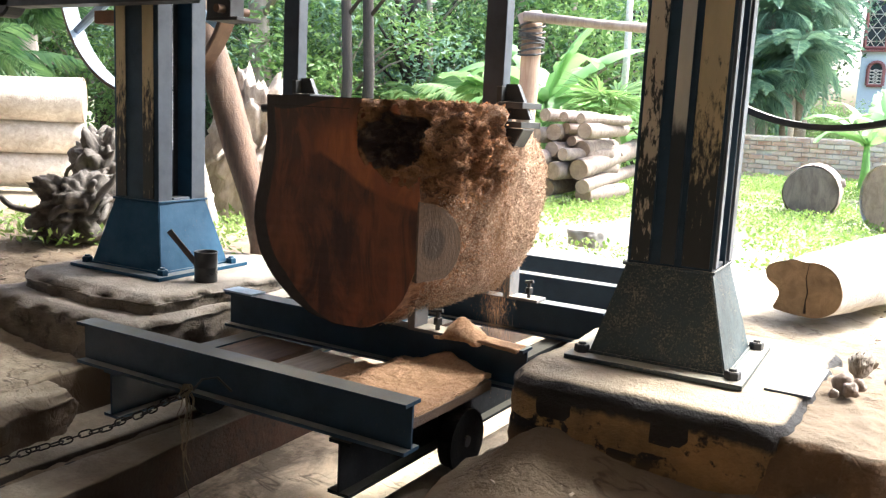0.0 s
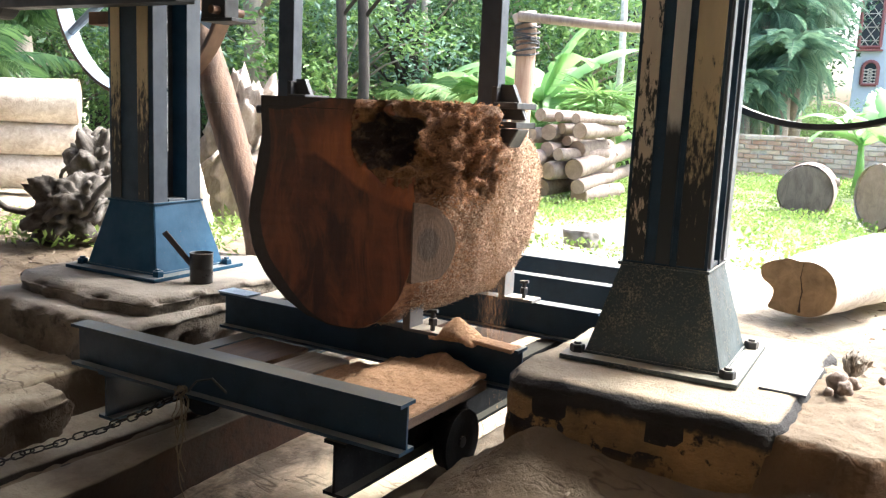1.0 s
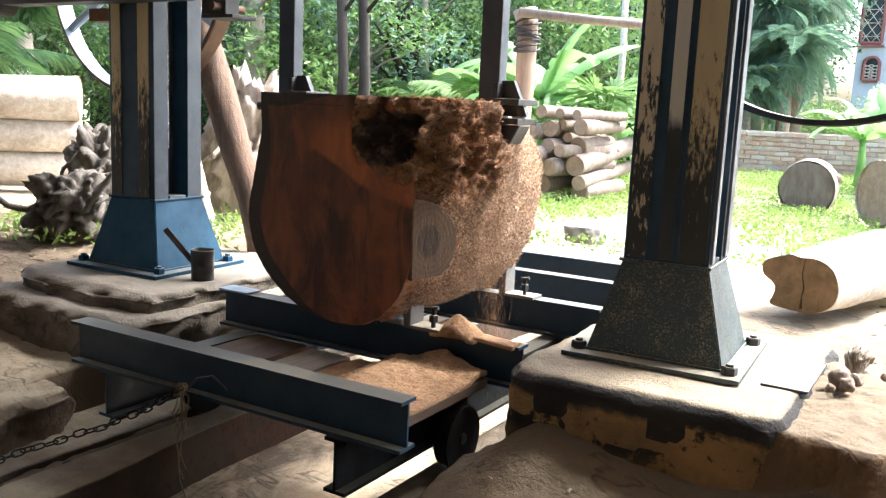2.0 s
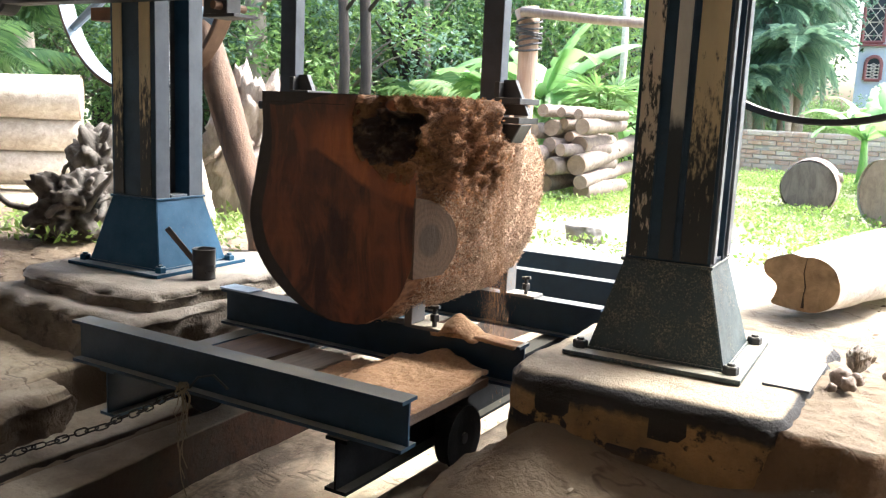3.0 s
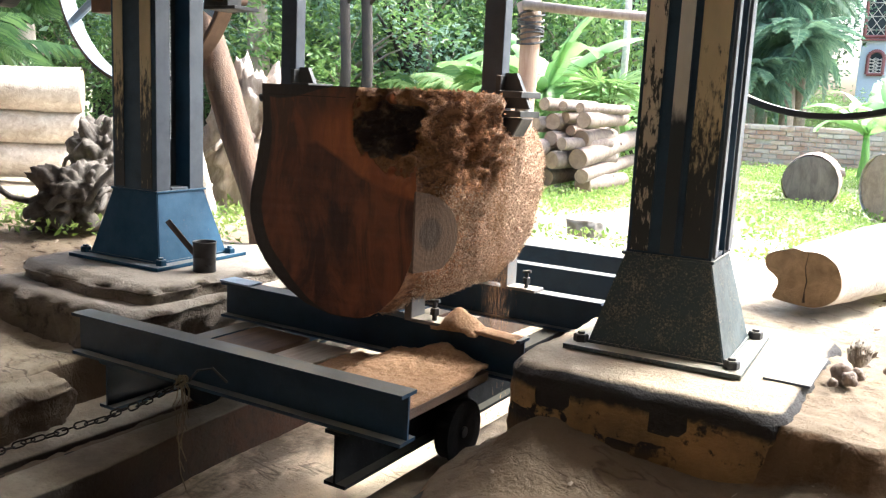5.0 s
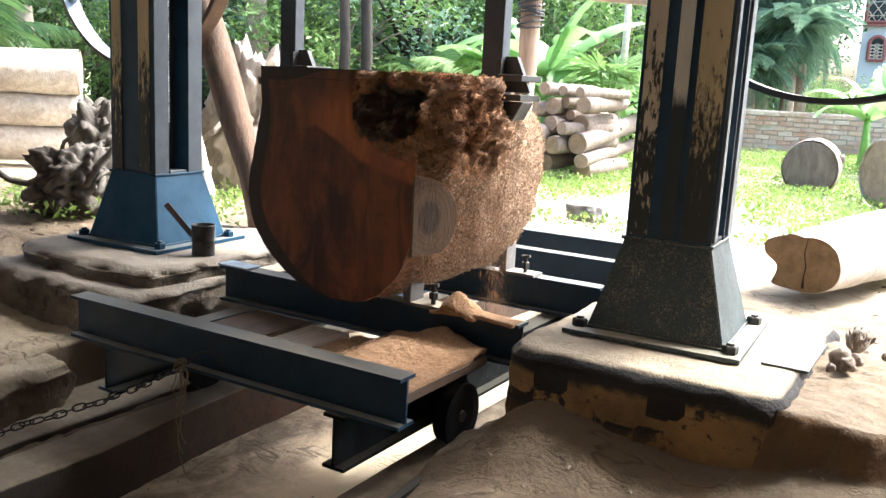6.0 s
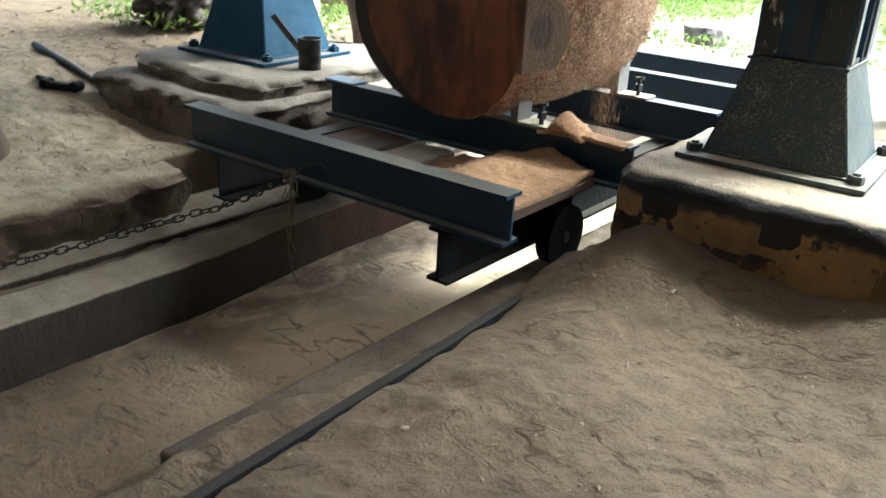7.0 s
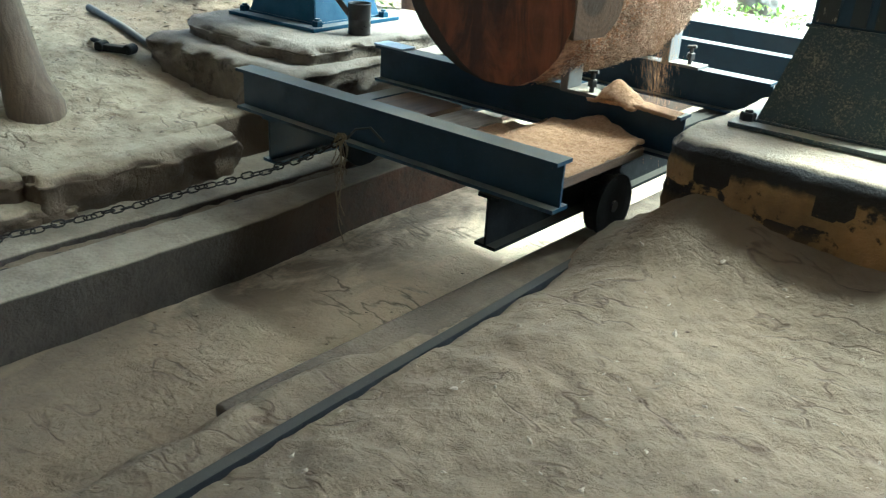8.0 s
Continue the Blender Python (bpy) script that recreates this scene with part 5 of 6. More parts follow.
for x0, x1, z0, z1, arch in ((0.06, 0.58, 3.0, 4.75, 0), (0.22, 0.60, 2.02, 2.45, 1), (2.2, 2.8, 3.05, 4.75, 0), (2.2, 2.7, 1.98, 2.55, 1)):
    win = new("window")
    win.parent = house
    bm = bmesh.new()
    r = (x1 - x0) / 2
    prof = [(x0, z0), (x1, z0), (x1, z1)] + ([((x0 + x1) / 2 + r * math.cos(a), z1 + r * math.sin(a)) for a in np.linspace(0.2, 2.94, 10)] if arch else []) + [(x0, z1)]
    part_pts = [bm.verts.new((x, -0.02, z)) for x, z in prof]
    bm.faces.new(part_pts)
    part("pane", bm, DARKPANE, win)
    bm = bmesh.new()
    loop = [Vector((x, -0.04, z)) for x, z in prof]
    for a, b in zip(loop, loop[1:] + loop[:1]):
        tube(bm, [a, b], [0.05, 0.05], 5)
    part("frame", bm, REDFRAME, win)
    bm = bmesh.new()
    for k in range(5):
        zz = z0 + (z1 - z0) * (k + 0.5) / 5
        tube(bm, [(x0, -0.05, zz), (x1, -0.05, zz)], [0.012, 0.012], 4)
        for i in range(2):
            tube(bm, [(x0 + r * i, -0.05, z0 + (z1 - z0) * k / 5), (x0 + r * (i + 1), -0.05, z0 + (z1 - z0) * (k + 1) / 5)], [0.012] * 2, 4)
            tube(bm, [(x0 + r * (i + 1), -0.05, z0 + (z1 - z0) * k / 5), (x0 + r * i, -0.05, z0 + (z1 - z0) * (k + 1) / 5)], [0.012] * 2, 4)
    part("grille", bm, PALEBARK, win, "white lattice grille")
    if arch == 0:
        bm = bmesh.new()
        box(bm, x0 - 0.08, x1 + 0.08, -0.14, -0.001, z0 - 0.1, z0 - 0.055, 0.005)
        part("sill", bm, REDFRAME, win)

# ---- plants ----
LEAF_A = mat_leaf("tree_leaf", (0.030, 0.078, 0.028), (0.11, 0.195, 0.065))
LEAF_B = mat_leaf("bright_leaf", (0.095, 0.19, 0.05), (0.21, 0.31, 0.095))
LEAF_C = mat_leaf("blue_green_leaf", (0.10, 0.18, 0.12), (0.21, 0.31, 0.20))
BANANA = mat_leaf("banana_leaf", (0.17, 0.33, 0.11), (0.28, 0.44, 0.17))
TRUNK = mat_wood("mottled_trunk", (0.34, 0.29, 0.24), (0.18, 0.145, 0.115), (1, 1, 0.4), 12, 0.9, 0.9)
DARKTRUNK = mat_wood("dark_trunk", (0.05, 0.038, 0.03), (0.022, 0.018, 0.015), (1, 1, 0.3), 12, 0.9, 0.9)


def leaf_mesh(name, points, sizes, mat, rng, droop=0.3, slim=0.42):
    """Many small folded leaves, one at each point."""
    n = len(points)
    d = rng.normal(size=(n, 3))
    d[:, 2] = d[:, 2] * 0.6 - droop
    d /= np.linalg.norm(d, axis=1)[:, None]
    u = np.cross(d, rng.normal(size=(n, 3)))
    u /= np.linalg.norm(u, axis=1)[:, None]
    w = np.cross(d, u)
    s = sizes[:, None]
    p = points
    v = np.stack([p, p + d * s * 0.5 + u * s * slim * 0.5 + w * s * 0.08, p + d * s - w * s * 0.06, p + d * s * 0.5 - u * s * slim * 0.5 + w * s * 0.08], 1).reshape(-1, 3)
    i = np.arange(n) * 4
    f = np.concatenate([np.stack([i, i + 1, i + 2], 1), np.stack([i, i + 2, i + 3], 1)])
    me = bpy.data.meshes.new(name)
    me.from_pydata(v.tolist(), [], f.tolist())
    me.materials.append(mat)
    return me


def crown_points(rng, n, clumps, spread, height, base):
    """Leaf places in uneven clumps over a rounded volume."""
    c = rng.uniform(-1, 1, size=(clumps * 3, 3))
    c = c[(c ** 2).sum(1) < 1][:clumps]
    c = c * np.array([spread, spread, height / 2]) + np.array([0, 0, base + height / 2])
    r = rng.uniform(0.25, 0.6, size=len(c)) * spread * 0.45
    k = rng.integers(0, len(c), n)
    return c[k] + rng.normal(size=(n, 3)) * r[k][:, None] * np.array([1, 1, 0.7]), c


def make_tree(name, seed, spread, height, base, mat, trunk_r, n=6500, leaf=0.10, clumps=46, label="leafy green tree behind the yard"):
    rng = np.random.default_rng(seed)
    t = thing(name, label, "tree", None, group="trees behind the yard")
    pts, c = crown_points(rng, n, clumps, spread, height, base)
    pts[:, 2] = np.maximum(pts[:, 2], 0.05)
    crown = new("crown", leaf_mesh("crown", pts, rng.uniform(0.6, 1.4, n) * leaf, mat, rng))
    crown.parent = t
    bm = bmesh.new()
    top = base + height * 0.7
    tube(bm, [(0, 0, -0.1), (0.06, 0.03, top * 0.35), (-0.04, 0.05, top * 0.7), (0.05, 0, top)], [trunk_r * 1.25, trunk_r, trunk_r * 0.75, trunk_r * 0.3], 10, 0.15)
    for q in c[:14]:
        z = min(max(q[2] * 0.55, 0.2), top * 0.9)
        a = Vector((0, 0, z))
        m = a.lerp(Vector(q), 0.5) + Vector((0, 0, 0.12))
        tube(bm, [a, m, Vector(q)], [trunk_r * 0.42, trunk_r * 0.26, trunk_r * 0.08], 6, 0.2)
    part("trunk", bm, TRUNK if seed % 2 else DARKTRUNK, t, smooth=True)
    return t


kinds = [make_tree("tree", 1, 1.7, 3.4, 0.2, LEAF_A, 0.10), make_tree("tree", 2, 1.9, 3.2, 0.9, LEAF_C, 0.16), make_tree("tree", 3, 1.5, 2.6, 0.1, LEAF_B, 0.07),
         make_tree("tree", 4, 2.2, 4.2, 1.4, LEAF_A, 0.15, 8000, 0.12)]
PLACES = [(60, 13), (57, 15), (54.5, 14), (51, 16), (48, 13.5), (45.5, 15.5), (43, 14), (40.5, 16), (38.5, 13), (36, 15.5), (34, 13.5), (31.5, 16), (29, 14), (26.5, 16), (24, 14.5), (21.5, 17),
          (19.5, 16), (17.2, 18.5), (14.0, 24), (12.6, 27), (12.0, 31), (64, 14), (58, 20), (53, 21), (47, 20), (42, 21), (37, 20), (32, 21), (27, 20), (22, 22), (17, 23), (14, 27), (12.0, 31), (68, 18)]
for k, (be, d) in enumerate(PLACES):
    src = kinds[(k * 7 + k // 3) % 4] if d < 19 else kinds[3 if k % 2 else 1]
    p = spot(be, d)
    sc = (1.0 + 0.22 * math.sin(k * 1.9)) * (1.0 if d < 19 else 1.35)
    m = Matrix.Translation((p.x, p.y, -0.05)) @ Matrix.Rotation(k * 1.31, 4, "Z")
    if k < 4:
        ob = kinds[k]
        ob.matrix_basis = m
    else:
        ob = copy_thing(src, m)
    ob.scale = (sc, sc, sc * (1.0 + 0.15 * math.cos(k * 2.7)))

for k, (be, d) in enumerate(((7.4, 19.5), (8.8, 20.5), (10.2, 21), (11.6, 20), (13.0, 21), (14.5, 20), (5.6, 19.5), (3.8, 19))):
    p = spot(be, d)
    shrub = copy_thing(kinds[2], Matrix.Translation((p.x, p.y, -0.1)) @ Matrix.Rotation(k * 2.1, 4, "Z"))
    shrub.scale = (0.6, 0.6, 0.5 + 0.06 * math.sin(k * 1.7))
for be, d, r, mt in ((43.9, 12.5, 0.14, TRUNK), (38.4, 11.2, 0.065, DARKTRUNK), (37.0, 11.3, 0.07, DARKTRUNK), (40.0, 14.2, 0.06, DARKTRUNK), (33.0, 13.2, 0.05, TRUNK)):
    p = spot(be, d)
    bm = bmesh.new()
    tube(bm, [(p.x, p.y, -0.1), (p.x + 0.05, p.y, 1.2), (p.x - 0.04, p.y, 2.6), (p.x + 0.08, p.y, 5.0)], [r * 1.2, r, r * 0.95, r * 0.7], 12, 0.15)
    tube(bm, [(p.x, p.y, 1.9), (p.x + 0.6, p.y, 2.5), (p.x + 1.4, p.y, 2.7)], [r * 0.4, r * 0.3, r * 0.15], 8, 0.2)
    t = thing("bare_trunk", "tall bare tree trunk among foliage", "tree", group="trunks behind the yard")
    part("trunk", bm, mt, t, smooth=True)


def frond_mesh(name, length, leaflet, mat, sag, pairs=42, seed=0, tilt=0.5):
    """A feather palm leaf along +X with hanging leaflets."""
    rnd = random.Random(seed)
    vs, fs = [], []

    def rib(t):
        return Vector((length * t * (1 - 0.18 * t * sag), 0, length * (0.42 * t - sag * 0.75 * t * t)))
    for k in range(pairs):
        t = 0.12 + 0.88 * k / pairs
        p = rib(t)
        ln = leaflet * math.sin(math.pi * min(1, 0.18 + t * 0.80)) * rnd.uniform(0.85, 1.1)
        for s in (-1, 1):
            d = Vector((0.55, s * 0.9, -tilt + rnd.uniform(-0.25, 0.25))).normalized()
            w = Vector((0.014, 0, 0.009)) * rnd.uniform(0.8, 1.2)
            m, e = p + d * ln * 0.55, p + d * ln + Vector((0, 0, -0.22 * ln))
            i = len(vs)
            vs += [p - w * 0.4, p + w * 0.4, m + w, m - w, e]
            fs += [(i, i + 1, i + 2, i + 3), (i + 3, i + 2, i + 4)]
    bm = bmesh.new()
    tube(bm, [rib(k / 8) for k in range(9)], [0.022 * (1 - k / 10) for k in range(9)], 5)
    base = len(vs)
    bm.verts.index_update()
    vs += [v.co.copy() for v in bm.verts]
    fs += [tuple(base + v.index for v in f.verts) for f in bm.faces]
    bm.free()
    me = bpy.data.meshes.new(name)
    me.from_pydata([tuple(v) for v in vs], [], fs)
    me.materials.append(mat)
    return me


def palm(be, d, z, fronds, length, leaflet, mat, sag, label, seed, trunk=0.12, up=(-5, 60), tilt=0.5):
    rnd = random.Random(seed)
    p = spot(be, d)
    t = thing("palm", label, "palm", pose(p.x, p.y, 0))
    kinds3 = [frond_mesh("frond", length, leaflet, mat, sag * f, seed=seed + i, tilt=tilt) for i, f in enumerate((0.7, 1.0, 1.25))]
    for k in range(fronds):
        ob = new("frond", kinds3[k % 3])
        ob.parent = t
        ob.matrix_basis = pose(0, 0, z, 0, 0, k * 137.5 + rnd.uniform(-10, 10)) @ pose(0, 0, 0, rnd.uniform(-20, 20), -rnd.uniform(*up), 0)
    bm = bmesh.new()
    tube(bm, [(0, 0, -0.1), (0.03, 0, z * 0.5), (0, 0, z)], [trunk * 1.2, trunk, trunk * 0.9], 12, 0.25)
    part("trunk", bm, TRUNK, t, smooth=True)
    return t


palm(10.4, 17.5, 2.1, 52, 1.20, 0.34, LEAF_C, 1.3, "bushy date palm with drooping blue-green fronds", 5, 0.12, (-35, 65), 0.7)
palm(11.9, 18.0, 2.9, 44, 1.2, 0.34, LEAF_C, 1.3, "tall date palm with drooping fronds", 15, 0.12, (-35, 60), 0.7)
palm(9.7, 18.6, 3.2, 34, 1.1, 0.32, LEAF_C, 1.3, "tall date palm before the house with drooping fronds", 25, 0.12, (-35, 60), 0.7)
palm(12.6, 17.2, 1.4, 36, 1.1, 0.32, LEAF_C, 1.3, "low date palm beside the wall with drooping fronds", 35, 0.12, (-35, 60), 0.7)
palm(57.2, 11.5, 1.45, 14, 1.6, 0.42, LEAF_A, 0.8, "dark feather palm behind the log pile", 6, 0.13, (0, 55))
palm(60.5, 10.6, 1.0, 11, 1.4, 0.40, LEAF_A, 0.9, "low feather palm behind the log pile", 16, 0.11, (0, 55))
palm(29.6, 11.6, 0.85, 14, 1.05, 0.40, LEAF_B, 1.1, "young feather palm with arching light leaves", 7, 0.06, (10, 60), 0.6)
palm(32.9, 12.6, 0.75, 12, 0.9, 0.34, LEAF_B, 1.0, "young feather palm among shrubs", 17, 0.06, (10, 60), 0.6)


def banana_leaf(name, length, width, sag, seed):
    rnd = random.Random(seed)
    vs, fs = [], []
    n = 26
    prev = None
    for k in range(n + 1):
        t = k / n
        c = Vector((length * (t - 0.22 * sag * t * t), 0, length * (0.75 * t - sag * 0.8 * t * t)))
        w = width * 0.5 * math.sin(math.pi * (0.06 + 0.92 * t)) ** 0.55
        row = []
        for s in (-1, 1):
            tear = 0.0 if rnd.random() > 0.22 else rnd.uniform(0.1, 0.5) * w
            row.append((c + Vector((0.02, s * (w * 0.5), 0.10 * w)), c + Vector((0.06 * length * t, s * (w - tear), -0.12 * w - 0.1 * tear))))
        i = len(vs)
        vs += [c, row[0][0], row[0][1], row[1][0], row[1][1]]
        if prev is not None:
            for a, b in ((0, 1), (1, 2), (3, 0), (4, 3)):
                fs.append((prev + a, prev + b, i + b, i + a))
        prev = i
    me = bpy.data.meshes.new(name)
    me.from_pydata([tuple(v) for v in vs], [], fs)
    me.shade_smooth()
    me.materials.append(BANANA)
    return me


def banana(be, d, z, leaves, length, seed, label):
    rnd = random.Random(seed)
    p = spot(be, d)
    t = thing("banana_plant", label, "banana plant", pose(p.x, p.y, 0), group="banana plants")
    ms = [banana_leaf("leaf", length, length * 0.22, s, seed + i) for i, s in enumerate((0.55, 0.9, 1.25))]
    for k in range(leaves):
        ob = new("leaf", ms[k % 3])
        ob.parent = t
        ob.matrix_basis = pose(0, 0, z, 0, 0, k * 137.5 + rnd.uniform(-15, 15)) @ pose(0, 0, 0, rnd.uniform(-25, 25), -rnd.uniform(-8, 42), 0)
    bm = bmesh.new()
    tube(bm, [(0, 0, -0.1), (0.02, 0, z * 0.5), (0, 0, z + 0.1)], [0.07, 0.055, 0.03], 12, 0.1)
    part("stem", bm, BANANA, t, smooth=True)


for be, d, z, nl, ln, sd in ((25.2, 10.2, 0.95, 10, 1.3, 1), (23.4, 10.8, 0.7, 10, 1.25, 2), (27.6, 11.0, 0.8, 9, 1.2, 3), (21.6, 11.4, 0.55, 8, 1.1, 4), (5.8, 12.6, 0.62, 8, 1.0, 5), (4.0, 11.8, 0.6, 8, 1.0, 6), (18.8, 12.0, 0.5, 8, 1.0, 7)):
    banana(be, d, z, nl, ln, sd, "banana plant with broad bright green leaves")

# fan palm
fan = thing("fan_palm", "fan palm with spiky round leaves", "palm", pose(*spot(21.2, 9.9)))
fan_me = bpy.data.meshes.new("fan_leaf")
vs, fs = [], []
for k in range(30):
    a = radians(-130 + 260 * k / 29)
    d, s = Vector((math.cos(a), math.sin(a), 0.12 * math.cos(k))), Vector((-math.sin(a), math.cos(a), 0))
    i = len(vs)
    vs += [Vector((0, 0, 0)), d * 0.28 + s * 0.02, d * 0.52 + Vector((0, 0, -0.05)), d * 0.28 - s * 0.02]
    fs.append((i, i + 1, i + 2, i + 3))
fan_me.from_pydata([tuple(v) for v in vs], [], fs)
fan_me.materials.append(LEAF_B)
for k in range(13):
    m = pose(0, 0, 0.55, 0, 0, k * 137.5) @ pose(0, 0, 0, 0, -(25 + 50 * (k % 4) / 3), 0)
    ob = new("fan_leaf", fan_me)
    ob.parent, ob.matrix_basis = fan, m @ pose(0.55, 0, 0, 0, 50, 0)
    bm = bmesh.new()
    tube(bm, [(0, 0, 0), (0.55, 0, 0)], [0.012, 0.008], 5)
    st = part("stalk", bm, LEAF_B, fan)
    st.matrix_basis = m
bm = bmesh.new()
tube(bm, [(0, 0, -0.1), (0, 0, 0.6)], [0.09, 0.07], 10, 0.3)
part("trunk", bm, TRUNK, fan)

# low weeds and grass over the yard
rng = np.random.default_rng(11)
n = 140000
r = np.sqrt(rng.uniform(4.6 ** 2, 15 ** 2, n))
b = np.radians(rng.uniform(-4, 66, n))
P = np.stack([-np.sin(b) * r, np.cos(b) * r, np.zeros(n)], 1)
keep = np.array([(fbm((x * 0.8, y * 0.8, 9.0)) > -0.18) and not (x > -1.2 and y < 4.9 + 0.5 * fbm((x * 2, y, 1))) and not (x < -3.6 and y < 5.3 + 0.4 * fbm((x * 2, y * 2, 1))) and not (-3 < x < -1 and y < 4.8)
                 for x, y, _ in P])
P = P[keep]
P[:, 2] = rng.uniform(-0.02, 0.10, len(P)) * (0.5 + 0.5 * np.array([max(0, fbm((x, y, 4))) for x, y, _ in P]))
weeds = new("weeds", leaf_mesh("weeds", P, rng.uniform(0.016, 0.046, len(P)), mat_leaf("weed_leaf", (0.13, 0.23, 0.045), (0.26, 0.34, 0.08)), rng, -0.5, 0.55))
tagged(weeds, "low bright green weeds and grass over the sandy yard", "weeds", kind="stuff")
rng = np.random.default_rng(12)
n = 1800
P = np.stack([rng.uniform(-5.2, -3.6, n), rng.uniform(2.75, 4.4, n), rng.uniform(-0.03, 0.05, n)], 1)
P = P[np.array([abs(math.degrees(math.atan2(-x, y)) - 52) < 9 and 5.0 < math.hypot(x, y) < 6.2 for x, y, _ in P])]
strip = new("weeds", leaf_mesh("weeds", P, rng.uniform(0.03, 0.07, len(P)), mat_leaf("grass_leaf", (0.15, 0.24, 0.05), (0.25, 0.33, 0.09)), rng, -0.6, 0.4))
tagged(strip, "patch of green grass by the root stump", "weeds", kind="stuff")



# ---- small things about the saw ----
def ground_at(x, y):
    return ground_height(x, y)


can = thing("oil_can", "blackened open tin can with a brush in it on the slab", "tin can", pose(-2.855, 2.66, 0.002))
bm = bmesh.new()
lathe(bm, [(0.0, 0.0), (0.050, 0.0), (0.052, 0.004), (0.050, 0.008), (0.050, 0.062), (0.0515, 0.065), (0.050, 0.068), (0.050, 0.128), (0.053, 0.131), (0.050, 0.134), (0.047, 0.130), (0.047, 0.02), (0.0, 0.02)], 32)
part("shell", bm, TIN, can, smooth=True)
bm = bmesh.new()
lathe(bm, [(0.0, 0.085), (0.0465, 0.085)], 24)
part("old_oil", bm, TIN, can)
bm = bmesh.new()
box(bm, -0.013, 0.013, -0.004, 0.004, 0.0, 0.23, 0.003)
br = part("brush_handle", bm, mat_wood("oily_handle", (0.09, 0.07, 0.06), (0.045, 0.035, 0.03)), can)
br.matrix_basis = pose(-0.012, -0.01, 0.045, 12, -36, 35)
bm = bmesh.new()
box(bm, -0.016, 0.016, -0.006, 0.006, 0.0, 0.05, 0.002)
fe = part("ferrule", bm, RUST, can)
fe.matrix_basis = pose(0.018, -0.005, 0.02, 12, -36, 35)

# haul chain from the first beam out along the kerb
chain = thing("haul_chain", "rusty dark haul chain tied to the carriage beam", "chain", pose(0, 0, 0))
link_bm = bmesh.new()
loop = []
for k in range(14):
    a = 2 * math.pi * k / 14
    loop.append(Vector((0.012 * math.cos(a) + (0.009 if math.cos(a) > 0 else -0.009), 0.0105 * math.sin(a), 0)))
rr = 0.0029
ring_list = []
for k, p in enumerate(loop):
    d = (loop[(k + 1) % 14] - loop[k - 1]).normalized()
    u = d.cross(Vector((0, 0, 1)))
    ring_list.append([link_bm.verts.new(p + u * rr * math.cos(b) + Vector((0, 0, rr * math.sin(b)))) for b in np.linspace(0, 2 * math.pi, 6, endpoint=False)])
for k in range(14):
    a, b = ring_list[k], ring_list[(k + 1) % 14]
    for j in range(6):
        link_bm.faces.new((a[j], a[(j + 1) % 6], b[(j + 1) % 6], b[j]))
link_me = bpy.data.meshes.new("link")
link_bm.to_mesh(link_me)
link_bm.free()
link_me.materials.append(CHAINMAT)
CHAIN = [Vector(v) for v in ((-2.065, 1.832, -0.130), (-2.20, 1.81, -0.215), (-2.36, 1.75, -0.30), (-2.48, 1.58, -0.350), (-2.56, 1.28, -0.384), (-2.60, 0.93, -0.392), (-2.61, 0.5, -0.392), (-2.62, 0.1, -0.392))]
walked, target, count = 0.0, 0.0, 0
for a, b in zip(CHAIN, CHAIN[1:]):
    ln = (b - a).length
    while target <= walked + ln:
        p = a.lerp(b, (target - walked) / ln)
        q = (b - a).to_track_quat("X", "Z").to_matrix().to_4x4()
        ob = new("link", link_me)
        ob.parent = chain
        ob.matrix_basis = Matrix.Translation(p + Vector((0.006 * math.sin(count * 1.3), 0.004 * math.sin(count * 2.1), 0.003))) @ q @ pose(0, 0, 0, 90 * (count % 2) + 20 * math.sin(count))
        target += 0.032
        count += 1
    walked += ln

twine = thing("twine", "frayed twine and wire hanging from the chain knot", "twine", pose(0, 0, 0))
rnd = random.Random(9)
for k, (dx, ln) in enumerate(((-0.02, 0.12), (-0.012, 0.16), (0.0, 0.30), (0.006, 0.36), (0.014, 0.26), (0.022, 0.15), (0.03, 0.11), (-0.005, 0.22))):
    bm = bmesh.new()
    x0 = -2.062 + dx
    pts = [Vector((x0 + rnd.uniform(-0.006, 0.006) + 0.012 * math.sin(s), 1.825 + rnd.uniform(-0.006, 0.006), -0.125 - ln * s / 7)) for s in range(8)]
    tube(bm, pts, [0.0019] * 8, 5)
    part("strand", bm, TWINE, twine)
for k in range(7):
    bm = bmesh.new()
    c, a = Vector((-2.062, 1.828, -0.122)), rnd.uniform(0, 3)
    tube(bm, [c + Vector((0.03 * math.cos(b + a), 0.012 * math.sin(b), 0.02 * math.sin(b * 1.5 + a))) for b in np.linspace(0, 5.5, 12)], [0.0022] * 12, 5)
    part("knot_turn", bm, TWINE, twine)
bm = bmesh.new()
tube(bm, [(-2.045, 1.842, -0.12), (-2.0, 1.838, -0.075), (-1.935, 1.84, -0.055), (-1.878, 1.845, -0.09)], [0.004] * 4, 6)
part("wire", bm, BLACK, twine)

